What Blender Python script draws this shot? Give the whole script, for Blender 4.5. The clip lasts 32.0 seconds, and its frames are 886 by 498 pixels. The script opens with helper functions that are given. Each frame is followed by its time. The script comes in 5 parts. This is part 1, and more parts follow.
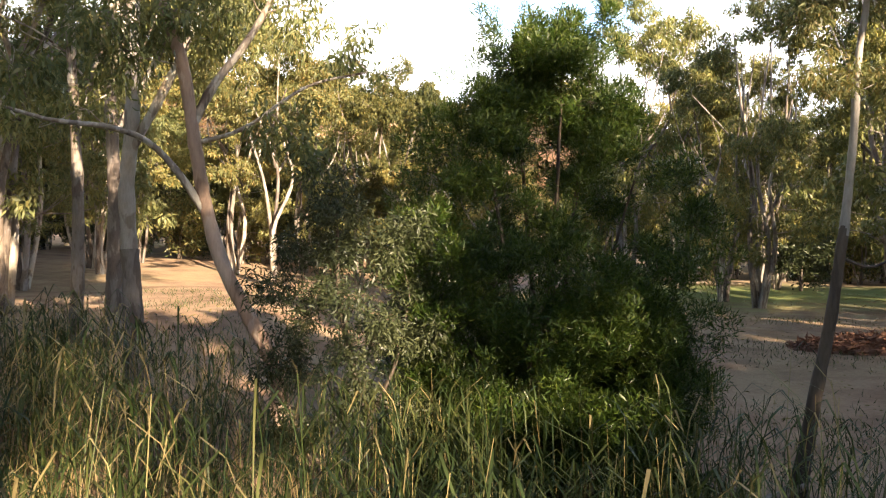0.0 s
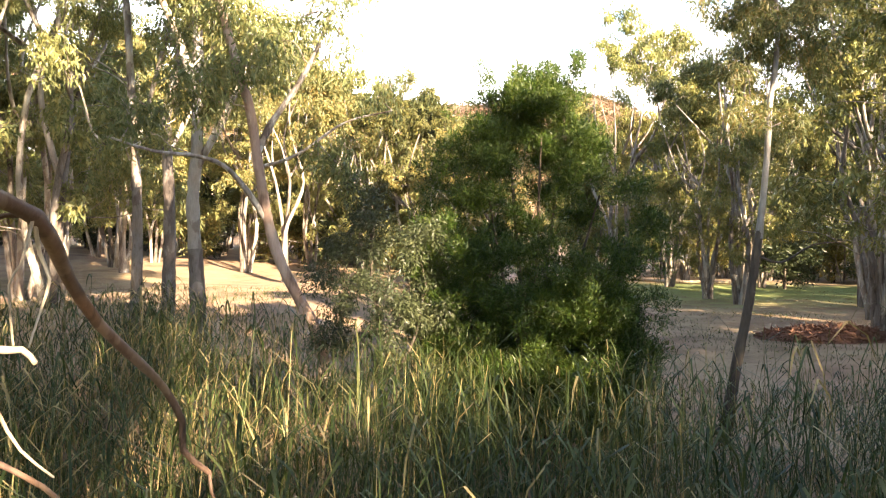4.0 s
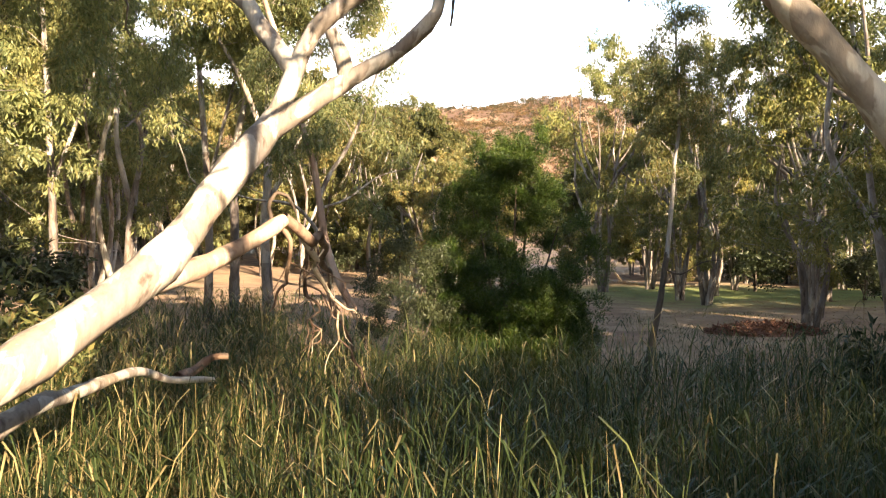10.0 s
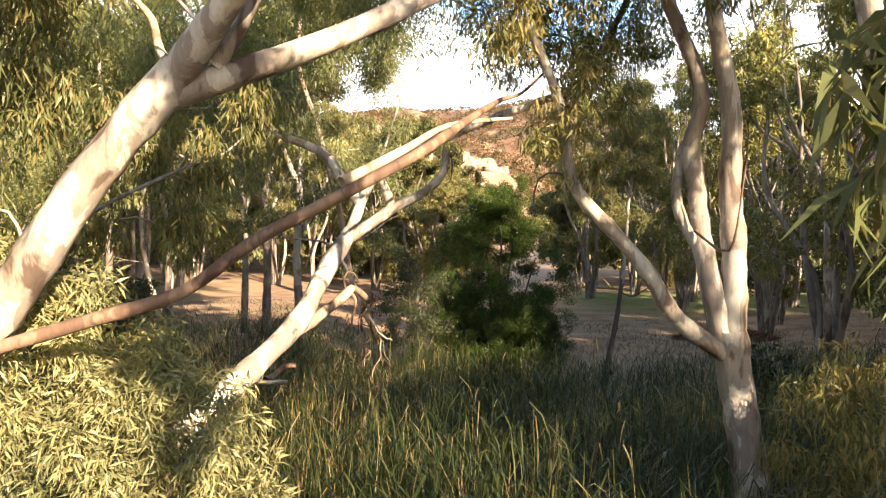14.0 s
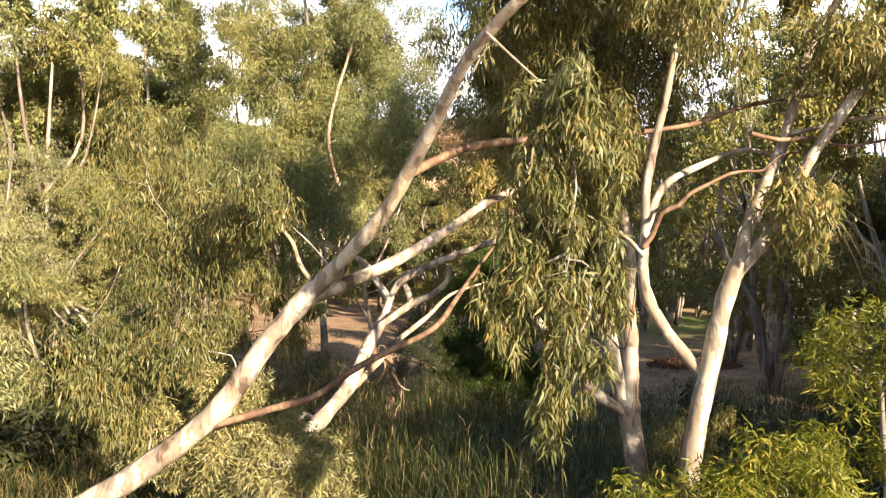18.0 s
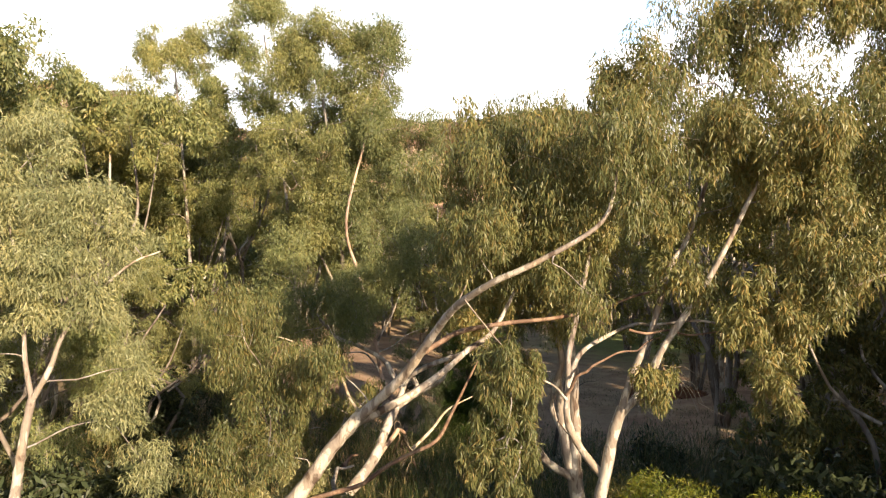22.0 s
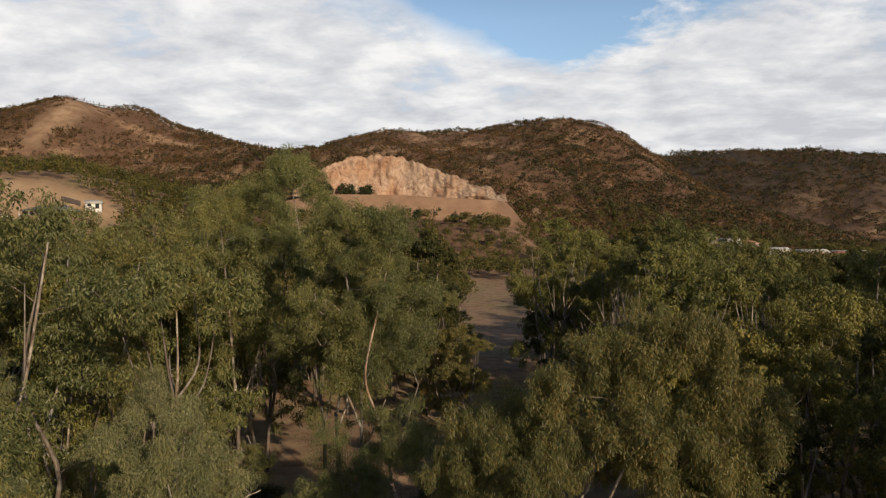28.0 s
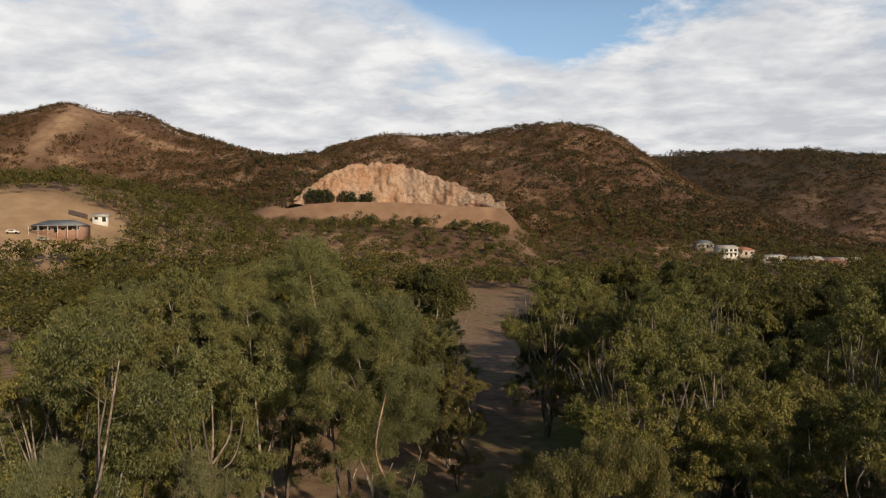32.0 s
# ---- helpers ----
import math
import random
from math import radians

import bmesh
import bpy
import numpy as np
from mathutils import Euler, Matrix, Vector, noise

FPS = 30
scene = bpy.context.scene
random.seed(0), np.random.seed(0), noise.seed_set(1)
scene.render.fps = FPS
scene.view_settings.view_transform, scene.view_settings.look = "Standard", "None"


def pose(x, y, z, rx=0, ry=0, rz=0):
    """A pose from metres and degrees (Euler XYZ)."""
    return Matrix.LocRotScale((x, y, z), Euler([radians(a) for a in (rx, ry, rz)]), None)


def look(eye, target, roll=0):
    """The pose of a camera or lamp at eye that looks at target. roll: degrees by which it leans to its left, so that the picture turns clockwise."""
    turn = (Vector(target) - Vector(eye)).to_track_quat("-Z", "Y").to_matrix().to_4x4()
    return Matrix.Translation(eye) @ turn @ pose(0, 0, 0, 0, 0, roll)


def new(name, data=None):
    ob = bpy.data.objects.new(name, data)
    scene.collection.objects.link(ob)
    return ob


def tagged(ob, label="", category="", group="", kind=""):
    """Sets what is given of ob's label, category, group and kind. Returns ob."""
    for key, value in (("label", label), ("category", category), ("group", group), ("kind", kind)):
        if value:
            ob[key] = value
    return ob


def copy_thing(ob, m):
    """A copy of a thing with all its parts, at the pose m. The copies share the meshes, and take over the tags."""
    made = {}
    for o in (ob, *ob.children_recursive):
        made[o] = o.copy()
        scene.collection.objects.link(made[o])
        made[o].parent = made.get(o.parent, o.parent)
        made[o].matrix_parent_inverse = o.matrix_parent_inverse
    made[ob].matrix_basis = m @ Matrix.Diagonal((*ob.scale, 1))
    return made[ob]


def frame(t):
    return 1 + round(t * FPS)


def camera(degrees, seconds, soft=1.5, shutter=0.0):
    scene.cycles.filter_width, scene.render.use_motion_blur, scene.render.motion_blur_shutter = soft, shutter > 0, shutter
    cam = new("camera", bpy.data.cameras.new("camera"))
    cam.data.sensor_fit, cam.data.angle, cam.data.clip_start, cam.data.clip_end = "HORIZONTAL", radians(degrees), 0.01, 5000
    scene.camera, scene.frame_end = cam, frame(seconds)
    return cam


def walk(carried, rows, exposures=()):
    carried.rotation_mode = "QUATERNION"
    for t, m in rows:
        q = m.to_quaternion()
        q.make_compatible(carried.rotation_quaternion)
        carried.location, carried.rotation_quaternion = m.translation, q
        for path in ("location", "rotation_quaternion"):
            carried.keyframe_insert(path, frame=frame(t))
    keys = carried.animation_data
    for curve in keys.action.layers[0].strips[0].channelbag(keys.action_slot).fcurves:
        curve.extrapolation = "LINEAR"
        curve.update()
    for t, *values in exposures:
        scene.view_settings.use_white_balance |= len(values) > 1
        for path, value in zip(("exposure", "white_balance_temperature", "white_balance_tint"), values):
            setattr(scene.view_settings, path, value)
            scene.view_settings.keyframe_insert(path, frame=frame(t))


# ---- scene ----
cam = camera(66.0, 32.0, 1.2)
PATH = [  # seconds, x, y, z, yaw, pitch, roll
    (0.0, 0.000, 0.000, 2.200, 0.00, 0.00, 0.00),
    (0.5, -0.010, -0.190, 2.200, 0.00, 0.00, 0.00),
    (1.0, -0.030, -0.420, 2.200, 0.00, 0.00, 0.00),
    (1.5, -0.050, -0.690, 2.200, 0.00, 0.00, 0.00),
    (2.0, -0.060, -0.980, 2.200, 0.00, 0.00, -0.10),
    (2.5, -0.080, -1.280, 2.200, -0.10, 0.00, -0.10),
    (3.0, -0.090, -1.600, 2.190, -0.10, 0.00, 0.00),
    (3.5, -0.110, -1.940, 2.190, -0.10, 0.00, 0.00),
    (5.5, -0.170, -3.390, 2.200, -0.10, 0.20, 0.10),
    (6.0, -0.190, -3.730, 2.210, -0.20, 0.20, 0.10),
    (6.5, -0.210, -4.070, 2.210, -0.20, 0.20, 0.10),
    (7.0, -0.220, -4.420, 2.210, -0.20, 0.20, 0.10),
    (7.5, -0.240, -4.780, 2.220, -0.20, 0.20, 0.00),
    (8.0, -0.240, -5.150, 2.230, -0.30, 0.20, 0.00),
    (8.5, -0.230, -5.530, 2.300, -0.30, 0.20, 0.10),
    (9.0, -0.250, -5.930, 2.360, -0.30, 0.20, 0.00),
    (9.5, -0.270, -6.330, 2.420, -0.30, 0.20, 0.00),
    (10.0, -0.300, -6.750, 2.480, -0.30, 0.20, 0.00),
    (10.5, -0.320, -7.170, 2.570, -0.30, 0.20, 0.00),
    (11.0, -0.320, -7.600, 2.660, -0.40, 0.20, 0.00),
    (11.5, -0.310, -8.040, 2.750, -0.40, 0.20, 0.10),
    (12.0, -0.330, -8.500, 2.830, -0.40, 0.20, 0.10),
    (12.5, -0.350, -8.960, 2.920, -0.50, 0.20, 0.10),
    (13.0, -0.370, -9.430, 3.010, -0.50, 0.20, 0.10),
    (13.5, -0.380, -9.910, 3.100, -0.50, 0.20, 0.10),
    (15.5, -0.422, -11.844, 3.534, -0.51, 0.37, -0.18),
    (16.0, -0.422, -12.329, 3.687, -0.51, 0.47, -0.28),
    (16.5, -0.448, -12.813, 3.891, -0.41, 0.57, -0.28),
    (17.0, -0.422, -13.323, 4.070, -0.31, 0.77, -0.48),
    (17.5, -0.473, -13.859, 4.299, -0.51, 0.77, -0.38),
    (18.0, -0.473, -14.369, 4.554, -0.41, 0.87, -0.38),
    (18.5, -0.499, -14.930, 4.809, -0.51, 0.87, -0.28),
    (19.0, -0.524, -15.465, 5.064, -0.51, 0.87, -0.28),
    (19.5, -0.524, -16.001, 5.319, -0.51, 0.87, -0.18),
    (20.0, -0.524, -16.562, 5.600, -0.51, 0.87, -0.08),
    (20.5, -0.499, -17.072, 5.931, -0.41, 0.87, 0.12),
    (21.0, -0.499, -17.684, 6.288, -0.41, 0.87, 0.12),
    (21.5, -0.499, -18.245, 6.645, -0.41, 0.77, 0.12),
    (22.0, -0.499, -18.831, 7.053, -0.51, 0.77, 0.22),
    (22.5, -0.448, -19.392, 7.461, -0.41, 0.67, 0.32),
    (23.0, -0.422, -19.953, 7.920, -0.41, 0.67, 0.42),
    (23.5, -0.422, -20.514, 8.405, -0.41, 0.67, 0.42),
    (24.0, -0.397, -21.101, 8.940, -0.31, 0.77, 0.52),
    (24.5, -0.371, -21.713, 9.527, -0.41, 0.77, 0.52),
    (25.0, -0.346, -22.299, 10.113, -0.41, 0.77, 0.62),
    (25.5, -0.320, -22.911, 10.725, -0.41, 0.77, 0.72),
    (27.5, -0.320, -25.691, 13.224, -0.41, 0.87, 0.82),
    (28.0, -0.295, -26.379, 13.862, -0.41, 0.97, 0.82),
    (28.5, -0.295, -27.042, 14.499, -0.51, 0.97, 0.82),
    (29.0, -0.295, -27.731, 15.137, -0.51, 0.97, 0.82),
    (29.5, -0.295, -28.419, 15.749, -0.51, 0.97, 0.82),
    (30.0, -0.269, -29.133, 16.386, -0.51, 0.87, 0.92),
    (30.5, -0.269, -29.822, 16.998, -0.51, 0.97, 0.92),
    (31.0, -0.244, -30.510, 17.636, -0.51, 0.87, 0.92),
    (31.5, -0.218, -31.199, 18.299, -0.41, 0.87, 0.92),
    (32.0, -0.218, -31.887, 18.911, -0.41, 0.87, 0.92),
]
walk(cam, [(t, pose(x, y, z, 90 + p, r, a)) for t, x, y, z, a, p, r in PATH],
     exposures=[(0.0, 2.3), (0.4, 3.05), (2.0, 3.05), (4.0, 3.1), (9.0, 2.42), (12.0, 2.36), (16.0, 2.06), (20.0, 1.87), (22.0, 1.5), (24.0, 0.42), (25.5, -0.2), (28.0, -0.4), (32.0, -0.46)])

# ---------------------------------------------------------------- light
SUN_TO = Vector((0.54, -0.79, 0.35)).normalized()
sun = new("sun", bpy.data.lights.new("sun", "SUN"))
sun.data.energy, sun.data.angle, sun.data.color = 5.0, radians(0.6), (1.0, 0.79, 0.55)
sun.matrix_world = look((0, 0, 60), Vector((0, 0, 60)) - SUN_TO)


def make_world():
    w = bpy.data.worlds.new("sky")
    scene.world = w
    w.use_nodes = True
    n, l = w.node_tree.nodes, w.node_tree.links
    n.clear()
    out, bg = n.new("ShaderNodeOutputWorld"), n.new("ShaderNodeBackground")
    sky = n.new("ShaderNodeTexSky")
    sky.sky_type, sky.sun_disc = "NISHITA", False
    sky.sun_elevation = math.asin(SUN_TO.z)
    sky.sun_rotation = math.atan2(SUN_TO.x, SUN_TO.y)
    sky.air_density, sky.dust_density, sky.ozone_density = 1.0, 0.6, 2.0
    def math_node(op, x, y=0.0, z=0.0):
        m = n.new("ShaderNodeMath")
        m.operation = op
        for sock, v in zip(m.inputs, (x, y, z)):
            if isinstance(v, (int, float)):
                sock.default_value = v
            else:
                l.new(v, sock)
        return m.outputs[0]

    def ranged(src, lo, hi, out_lo=0.0, out_hi=1.0, smooth_step=False):
        m = n.new("ShaderNodeMapRange")
        m.interpolation_type = "SMOOTHSTEP" if smooth_step else "LINEAR"
        for k, v in enumerate((lo, hi, out_lo, out_hi)):
            m.inputs[k + 1].default_value = v
        l.new(src, m.inputs[0])
        return m.outputs[0]

    def cloud_noise(scale, detail, rough, stretch, turn, distort, shift):
        mp, tx = n.new("ShaderNodeMapping"), n.new("ShaderNodeTexNoise")
        mp.inputs["Scale"].default_value, mp.inputs["Rotation"].default_value, mp.inputs["Location"].default_value = stretch, (0, 0, turn), shift
        tx.inputs["Scale"].default_value, tx.inputs["Detail"].default_value = scale, detail
        tx.inputs["Roughness"].default_value, tx.inputs["Distortion"].default_value = rough, distort
        l.new(layer.outputs[0], mp.inputs[0])
        l.new(mp.outputs[0], tx.inputs["Vector"])
        return tx.outputs[0]

    # the clouds lie in a level sheet, so they draw together towards the horizon
    co, sep, layer = n.new("ShaderNodeTexCoord"), n.new("ShaderNodeSeparateXYZ"), n.new("ShaderNodeCombineXYZ")
    l.new(co.outputs["Generated"], sep.inputs[0])
    x, y, z = sep.outputs
    over = math_node("ADD", math_node("MAXIMUM", z, 0.0), 0.16)
    l.new(math_node("DIVIDE", x, over), layer.inputs[0])
    l.new(math_node("DIVIDE", y, over), layer.inputs[1])
    big = cloud_noise(1.1, 8.0, 0.55, (1.0, 1.2, 1.0), 0.35, 0.1, (3.1, 0.4, 0.2))
    fine = cloud_noise(3.6, 9.0, 0.60, (1.0, 1.2, 1.0), 0.25, 0.15, (0.7, 1.9, 0.0))
    # a break in the sheet to the north, wider overhead
    u = math_node("DIVIDE", x, math_node("MAXIMUM", y, 0.05))
    v = math_node("DIVIDE", z, math_node("MAXIMUM", y, 0.05))
    u = math_node("MULTIPLY_ADD", math_node("SUBTRACT", fine, 0.5), 0.30, u)
    v = math_node("MULTIPLY_ADD", math_node("SUBTRACT", big, 0.5), 0.22, v)
    wide = ranged(v, 0.265, 0.40, 0.0, 0.27)
    inner = math_node("SUBTRACT", wide, math_node("ABSOLUTE", math_node("SUBTRACT", u, 0.175)))
    gap = ranged(inner, -0.10, 0.10, 0.0, 1.0, True)
    high = math_node("MULTIPLY", gap, ranged(v, 0.262, 0.30, 0.0, 1.0, True))
    body = math_node("ADD", math_node("MULTIPLY", big, 0.6), math_node("MULTIPLY", fine, 0.4))
    thick = math_node("SUBTRACT", math_node("ADD", body, 0.12), math_node("MULTIPLY", high, 0.34))
    # it thins out overhead and round the sun
    thick = math_node("ADD", thick, ranged(z, 0.40, 0.62, 0.0, -0.36))
    thick = math_node("ADD", thick, ranged(y, 0.35, -0.25, 0.0, -0.22))
    thick = math_node("ADD", thick, ranged(v, 0.30, 0.20, 0.0, 0.08))
    cover, tone = n.new("ShaderNodeValToRGB"), n.new("ShaderNodeValToRGB")
    cover.color_ramp.elements[0].position, cover.color_ramp.elements[1].position = 0.40, 0.60
    e = tone.color_ramp.elements
    e.new(0.5)
    for el, pos, c in zip(e, (0.34, 0.50, 0.64), ((15.5, 15.8, 16.8), (19.8, 19.9, 20.3), (24.5, 24.3, 24.0))):
        el.position, el.color = pos, (*c, 1)
    l.new(thick, cover.inputs[0])
    # greyer undersides low in the east
    l.new(math_node("SUBTRACT", fine, math_node("MULTIPLY", ranged(u, 0.15, 0.6), ranged(v, 0.40, 0.22, 0.0, 0.09))), tone.inputs[0])
    mix, gain, haze = n.new("ShaderNodeMix"), n.new("ShaderNodeMix"), n.new("ShaderNodeMix")
    mix.data_type = gain.data_type = haze.data_type = "RGBA"
    gain.blend_type, gain.inputs[0].default_value = "MULTIPLY", 1.0
    # the sky is milky low down and deeper overhead
    haze.inputs[6].default_value, haze.inputs[7].default_value = (5.2, 4.9, 4.5, 1), (1.5, 1.42, 1.34, 1)
    l.new(math_node("MAXIMUM", ranged(z, 0.33, 0.62), ranged(y, 0.55, 0.05)), haze.inputs[0])
    l.new(haze.outputs[2], gain.inputs[7])
    l.new(sky.outputs[0], gain.inputs[6])
    l.new(cover.outputs[0], mix.inputs[0])
    l.new(gain.outputs[2], mix.inputs[6])
    l.new(tone.outputs[0], mix.inputs[7])
    l.new(mix.outputs[2], bg.inputs[0])
    bg.inputs[1].default_value = 0.05
    l.new(bg.outputs[0], out.inputs[0])


make_world()


# ---------------------------------------------------------------- materials
def new_mat(name):
    m = bpy.data.materials.new(name)
    m.use_nodes = True
    return m, m.node_tree.nodes, m.node_tree.links, m.node_tree.nodes["Principled BSDF"]


def noise_node(n, l, scale, detail=6.0, rough=0.6, stretch=(1, 1, 1), distort=0.0):
    geo, mp, tx = n.new("ShaderNodeNewGeometry"), n.new("ShaderNodeMapping"), n.new("ShaderNodeTexNoise")
    mp.inputs["Scale"].default_value = stretch
    tx.inputs["Scale"].default_value, tx.inputs["Detail"].default_value = scale, detail
    tx.inputs["Roughness"].default_value, tx.inputs["Distortion"].default_value = rough, distort
    l.new(geo.outputs["Position"], mp.inputs[0])
    l.new(mp.outputs[0], tx.inputs["Vector"])
    return tx.outputs[0]


def ramp(n, l, src, stops):
    r = n.new("ShaderNodeValToRGB")
    e = r.color_ramp.elements
    while len(e) < len(stops):
        e.new(0.5)
    for el, (p, c) in zip(e, stops):
        el.position, el.color = p, (*c, 1)
    l.new(src, r.inputs[0])
    return r.outputs[0]


def blend(n, l, fac, a, b, mode="MIX"):
    m = n.new("ShaderNodeMix")
    m.data_type, m.blend_type = "RGBA", mode
    for sock, v in ((m.inputs[0], fac), (m.inputs[6], a), (m.inputs[7], b)):
        if isinstance(v, (int, float)):
            sock.default_value = v
        elif isinstance(v, tuple):
            sock.default_value = (*v, 1)
        else:
            l.new(v, sock)
    return m.outputs[2]


def bump(n, l, bsdf, height, strength, dist=0.02):
    b = n.new("ShaderNodeBump")
    b.inputs["Strength"].default_value, b.inputs["Distance"].default_value = strength, dist
    l.new(height, b.inputs["Height"])
    l.new(b.outputs[0], bsdf.inputs["Normal"])


def leaf_mat(name, colours, gloss=0.45, through_share=0.35, patch=0.9, vary=0.22):
    """Foliage: each leaf its own shade, with larger light and dark patches; light comes through the blade."""
    m, n, l, b = new_mat(name)
    geo = n.new("ShaderNodeNewGeometry")
    step = 1.0 / max(1, len(colours) - 1)
    col = ramp(n, l, geo.outputs["Random Per Island"], [(i * step, c) for i, c in enumerate(colours)])
    spots = ramp(n, l, noise_node(n, l, patch, 3.0), [(0.32, (1 - vary * 1.2, 1 - vary, 1 - vary * 1.2)), (0.68, (1 + vary, 1 + vary * 0.7, 1 + vary * 0.2))])
    col = blend(n, l, 1.0, col, spots, "MULTIPLY")
    info = n.new("ShaderNodeObjectInfo")
    own = ramp(n, l, info.outputs["Random"], [(0.0, (0.66, 0.74, 0.70)), (0.3, (1.0, 1.0, 0.94)), (0.6, (1.16, 1.08, 0.90)), (0.8, (0.84, 0.95, 0.90)), (1.0, (1.24, 1.2, 1.05))])
    col = blend(n, l, 0.8, col, own, "MULTIPLY")
    l.new(col, b.inputs["Base Color"])
    b.inputs["Roughness"].default_value = gloss
    b.inputs["Specular IOR Level"].default_value = 0.35
    tr, mx, out = n.new("ShaderNodeBsdfTranslucent"), n.new("ShaderNodeMixShader"), n["Material Output"]
    l.new(blend(n, l, 1.0, col, (1.12, 1.14, 0.82), "MULTIPLY"), tr.inputs[0])
    mx.inputs[0].default_value = through_share
    l.new(b.outputs[0], mx.inputs[1])
    l.new(tr.outputs[0], mx.inputs[2])
    l.new(mx.outputs[0], out.inputs[0])
    return m


def bark_mat(name, base, patch, dark, streak=0.5, scale=2.2):
    """Smooth gum bark: pale skin, older grey patches with crisp edges, long dark runs and small scars."""
    m, n, l, b = new_mat(name)
    big = noise_node(n, l, scale, 5.0, 0.55, (1, 1, 0.35), 0.6)
    col = ramp(n, l, big, [(0.35, dark), (0.41, patch), (0.505, patch), (0.53, base), (0.8, base)])
    tint = noise_node(n, l, scale * 0.5, 3.0, 0.5, (1, 1, 0.5))
    col = blend(n, l, 1.0, col, ramp(n, l, tint, [(0.35, (0.80, 0.80, 0.86)), (0.55, (1, 1, 1)), (0.7, (1.08, 0.98, 0.84))]), "MULTIPLY")
    runs = noise_node(n, l, 7.0, 6.0, 0.65, (1, 1, 0.12), 0.8)
    col = blend(n, l, ramp(n, l, runs, [(0.62, (0, 0, 0)), (0.72, (0.7, 0.7, 0.7))]), col, dark)
    fine = noise_node(n, l, 26.0, 4.0, 0.7, (1, 1, 0.25))
    col = blend(n, l, streak, col, ramp(n, l, fine, [(0.3, (0.55, 0.5, 0.46)), (0.6, (1, 1, 1))]), "MULTIPLY")
    l.new(col, b.inputs["Base Color"])
    b.inputs["Roughness"].default_value = 0.75
    bump(n, l, b, fine, 0.5, 0.01)
    return m


BARK_PALE = bark_mat("bark_pale", (0.48, 0.435, 0.365), (0.27, 0.225, 0.18), (0.10, 0.068, 0.048), 0.6, 4.2)
BARK_GREY = bark_mat("bark_grey", (0.34, 0.31, 0.275), (0.22, 0.185, 0.155), (0.10, 0.075, 0.055), 0.6)
BARK_ROUGH = bark_mat("bark_rough", (0.215, 0.185, 0.16), (0.145, 0.115, 0.092), (0.055, 0.04, 0.032), 0.75, 4.0)
BARK_DARK = bark_mat("bark_dark", (0.10, 0.074, 0.054), (0.068, 0.048, 0.035), (0.026, 0.02, 0.016), 0.7)
BARK_PINK = bark_mat("bark_pink", (0.50, 0.37, 0.285), (0.38, 0.255, 0.18), (0.16, 0.10, 0.07), 0.5)
DEADWOOD = bark_mat("deadwood", (0.26, 0.17, 0.11), (0.17, 0.10, 0.062), (0.08, 0.045, 0.03), 0.6, 5.0)
BLEACHED = bark_mat("bleached_wood", (0.55, 0.46, 0.33), (0.42, 0.33, 0.22), (0.22, 0.16, 0.10), 0.5, 5.0)
LEAF_GUM = leaf_mat("leaf_gum", [(0.135, 0.15, 0.068), (0.19, 0.203, 0.092), (0.25, 0.257, 0.122), (0.31, 0.27, 0.115)])
LEAF_OLIVE = leaf_mat("leaf_olive", [(0.115, 0.125, 0.052), (0.175, 0.177, 0.074), (0.24, 0.226, 0.098), (0.29, 0.20, 0.076)])
# dark olive for the far woods, and shade put into the eastern gums
LEAF_FAR_SHADED = leaf_mat("leaf_far_shaded", [(0.044, 0.050, 0.016), (0.074, 0.079, 0.025), (0.106, 0.107, 0.035), (0.132, 0.110, 0.034)], 0.6, 0.14, 0.16, 0.42)
LEAF_MID = leaf_mat("leaf_mid", [(0.098, 0.108, 0.037), (0.148, 0.158, 0.052), (0.205, 0.203, 0.070), (0.24, 0.20, 0.068)], 0.5, 0.12, 0.3, 0.34)
LEAF_GREY = leaf_mat("leaf_grey", [(0.155, 0.168, 0.095), (0.21, 0.22, 0.128), (0.27, 0.275, 0.165), (0.315, 0.292, 0.16)])
LEAF_BUSH = leaf_mat("leaf_bush", [(0.022, 0.046, 0.009), (0.036, 0.070, 0.013), (0.058, 0.096, 0.020), (0.092, 0.122, 0.030)], 0.4, 0.3, 1.4, 0.36)
LEAF_DARK = leaf_mat("leaf_dark", [(0.035, 0.045, 0.024), (0.05, 0.062, 0.032), (0.078, 0.09, 0.048)], 0.45, 0.2)
LEAF_LIME = leaf_mat("leaf_lime", [(0.09, 0.12, 0.016), (0.15, 0.175, 0.024), (0.22, 0.225, 0.034), (0.27, 0.22, 0.046)], 0.45, 0.4, 2.0)
LEAF_HILL = leaf_mat("leaf_hill", [(0.075, 0.045, 0.028), (0.13, 0.073, 0.042), (0.088, 0.074, 0.038), (0.185, 0.105, 0.064)], 0.6, 0.1, 0.11, 0.6)
LEAF_RIDGE = leaf_mat("leaf_ridge", [(0.034, 0.034, 0.016), (0.056, 0.052, 0.024), (0.085, 0.068, 0.036)], 0.6, 0.1, 0.09, 0.45)
REED_LEAF = leaf_mat("reed_leaf", [(0.022, 0.036, 0.013), (0.034, 0.052, 0.018), (0.050, 0.070, 0.024), (0.074, 0.090, 0.032), (0.11, 0.108, 0.044)], 0.45, 0.35, 0.8)
REED_STRAW = leaf_mat("reed_straw", [(0.17, 0.125, 0.062), (0.25, 0.20, 0.105), (0.33, 0.27, 0.15), (0.13, 0.10, 0.05)], 0.5, 0.25, 1.5)


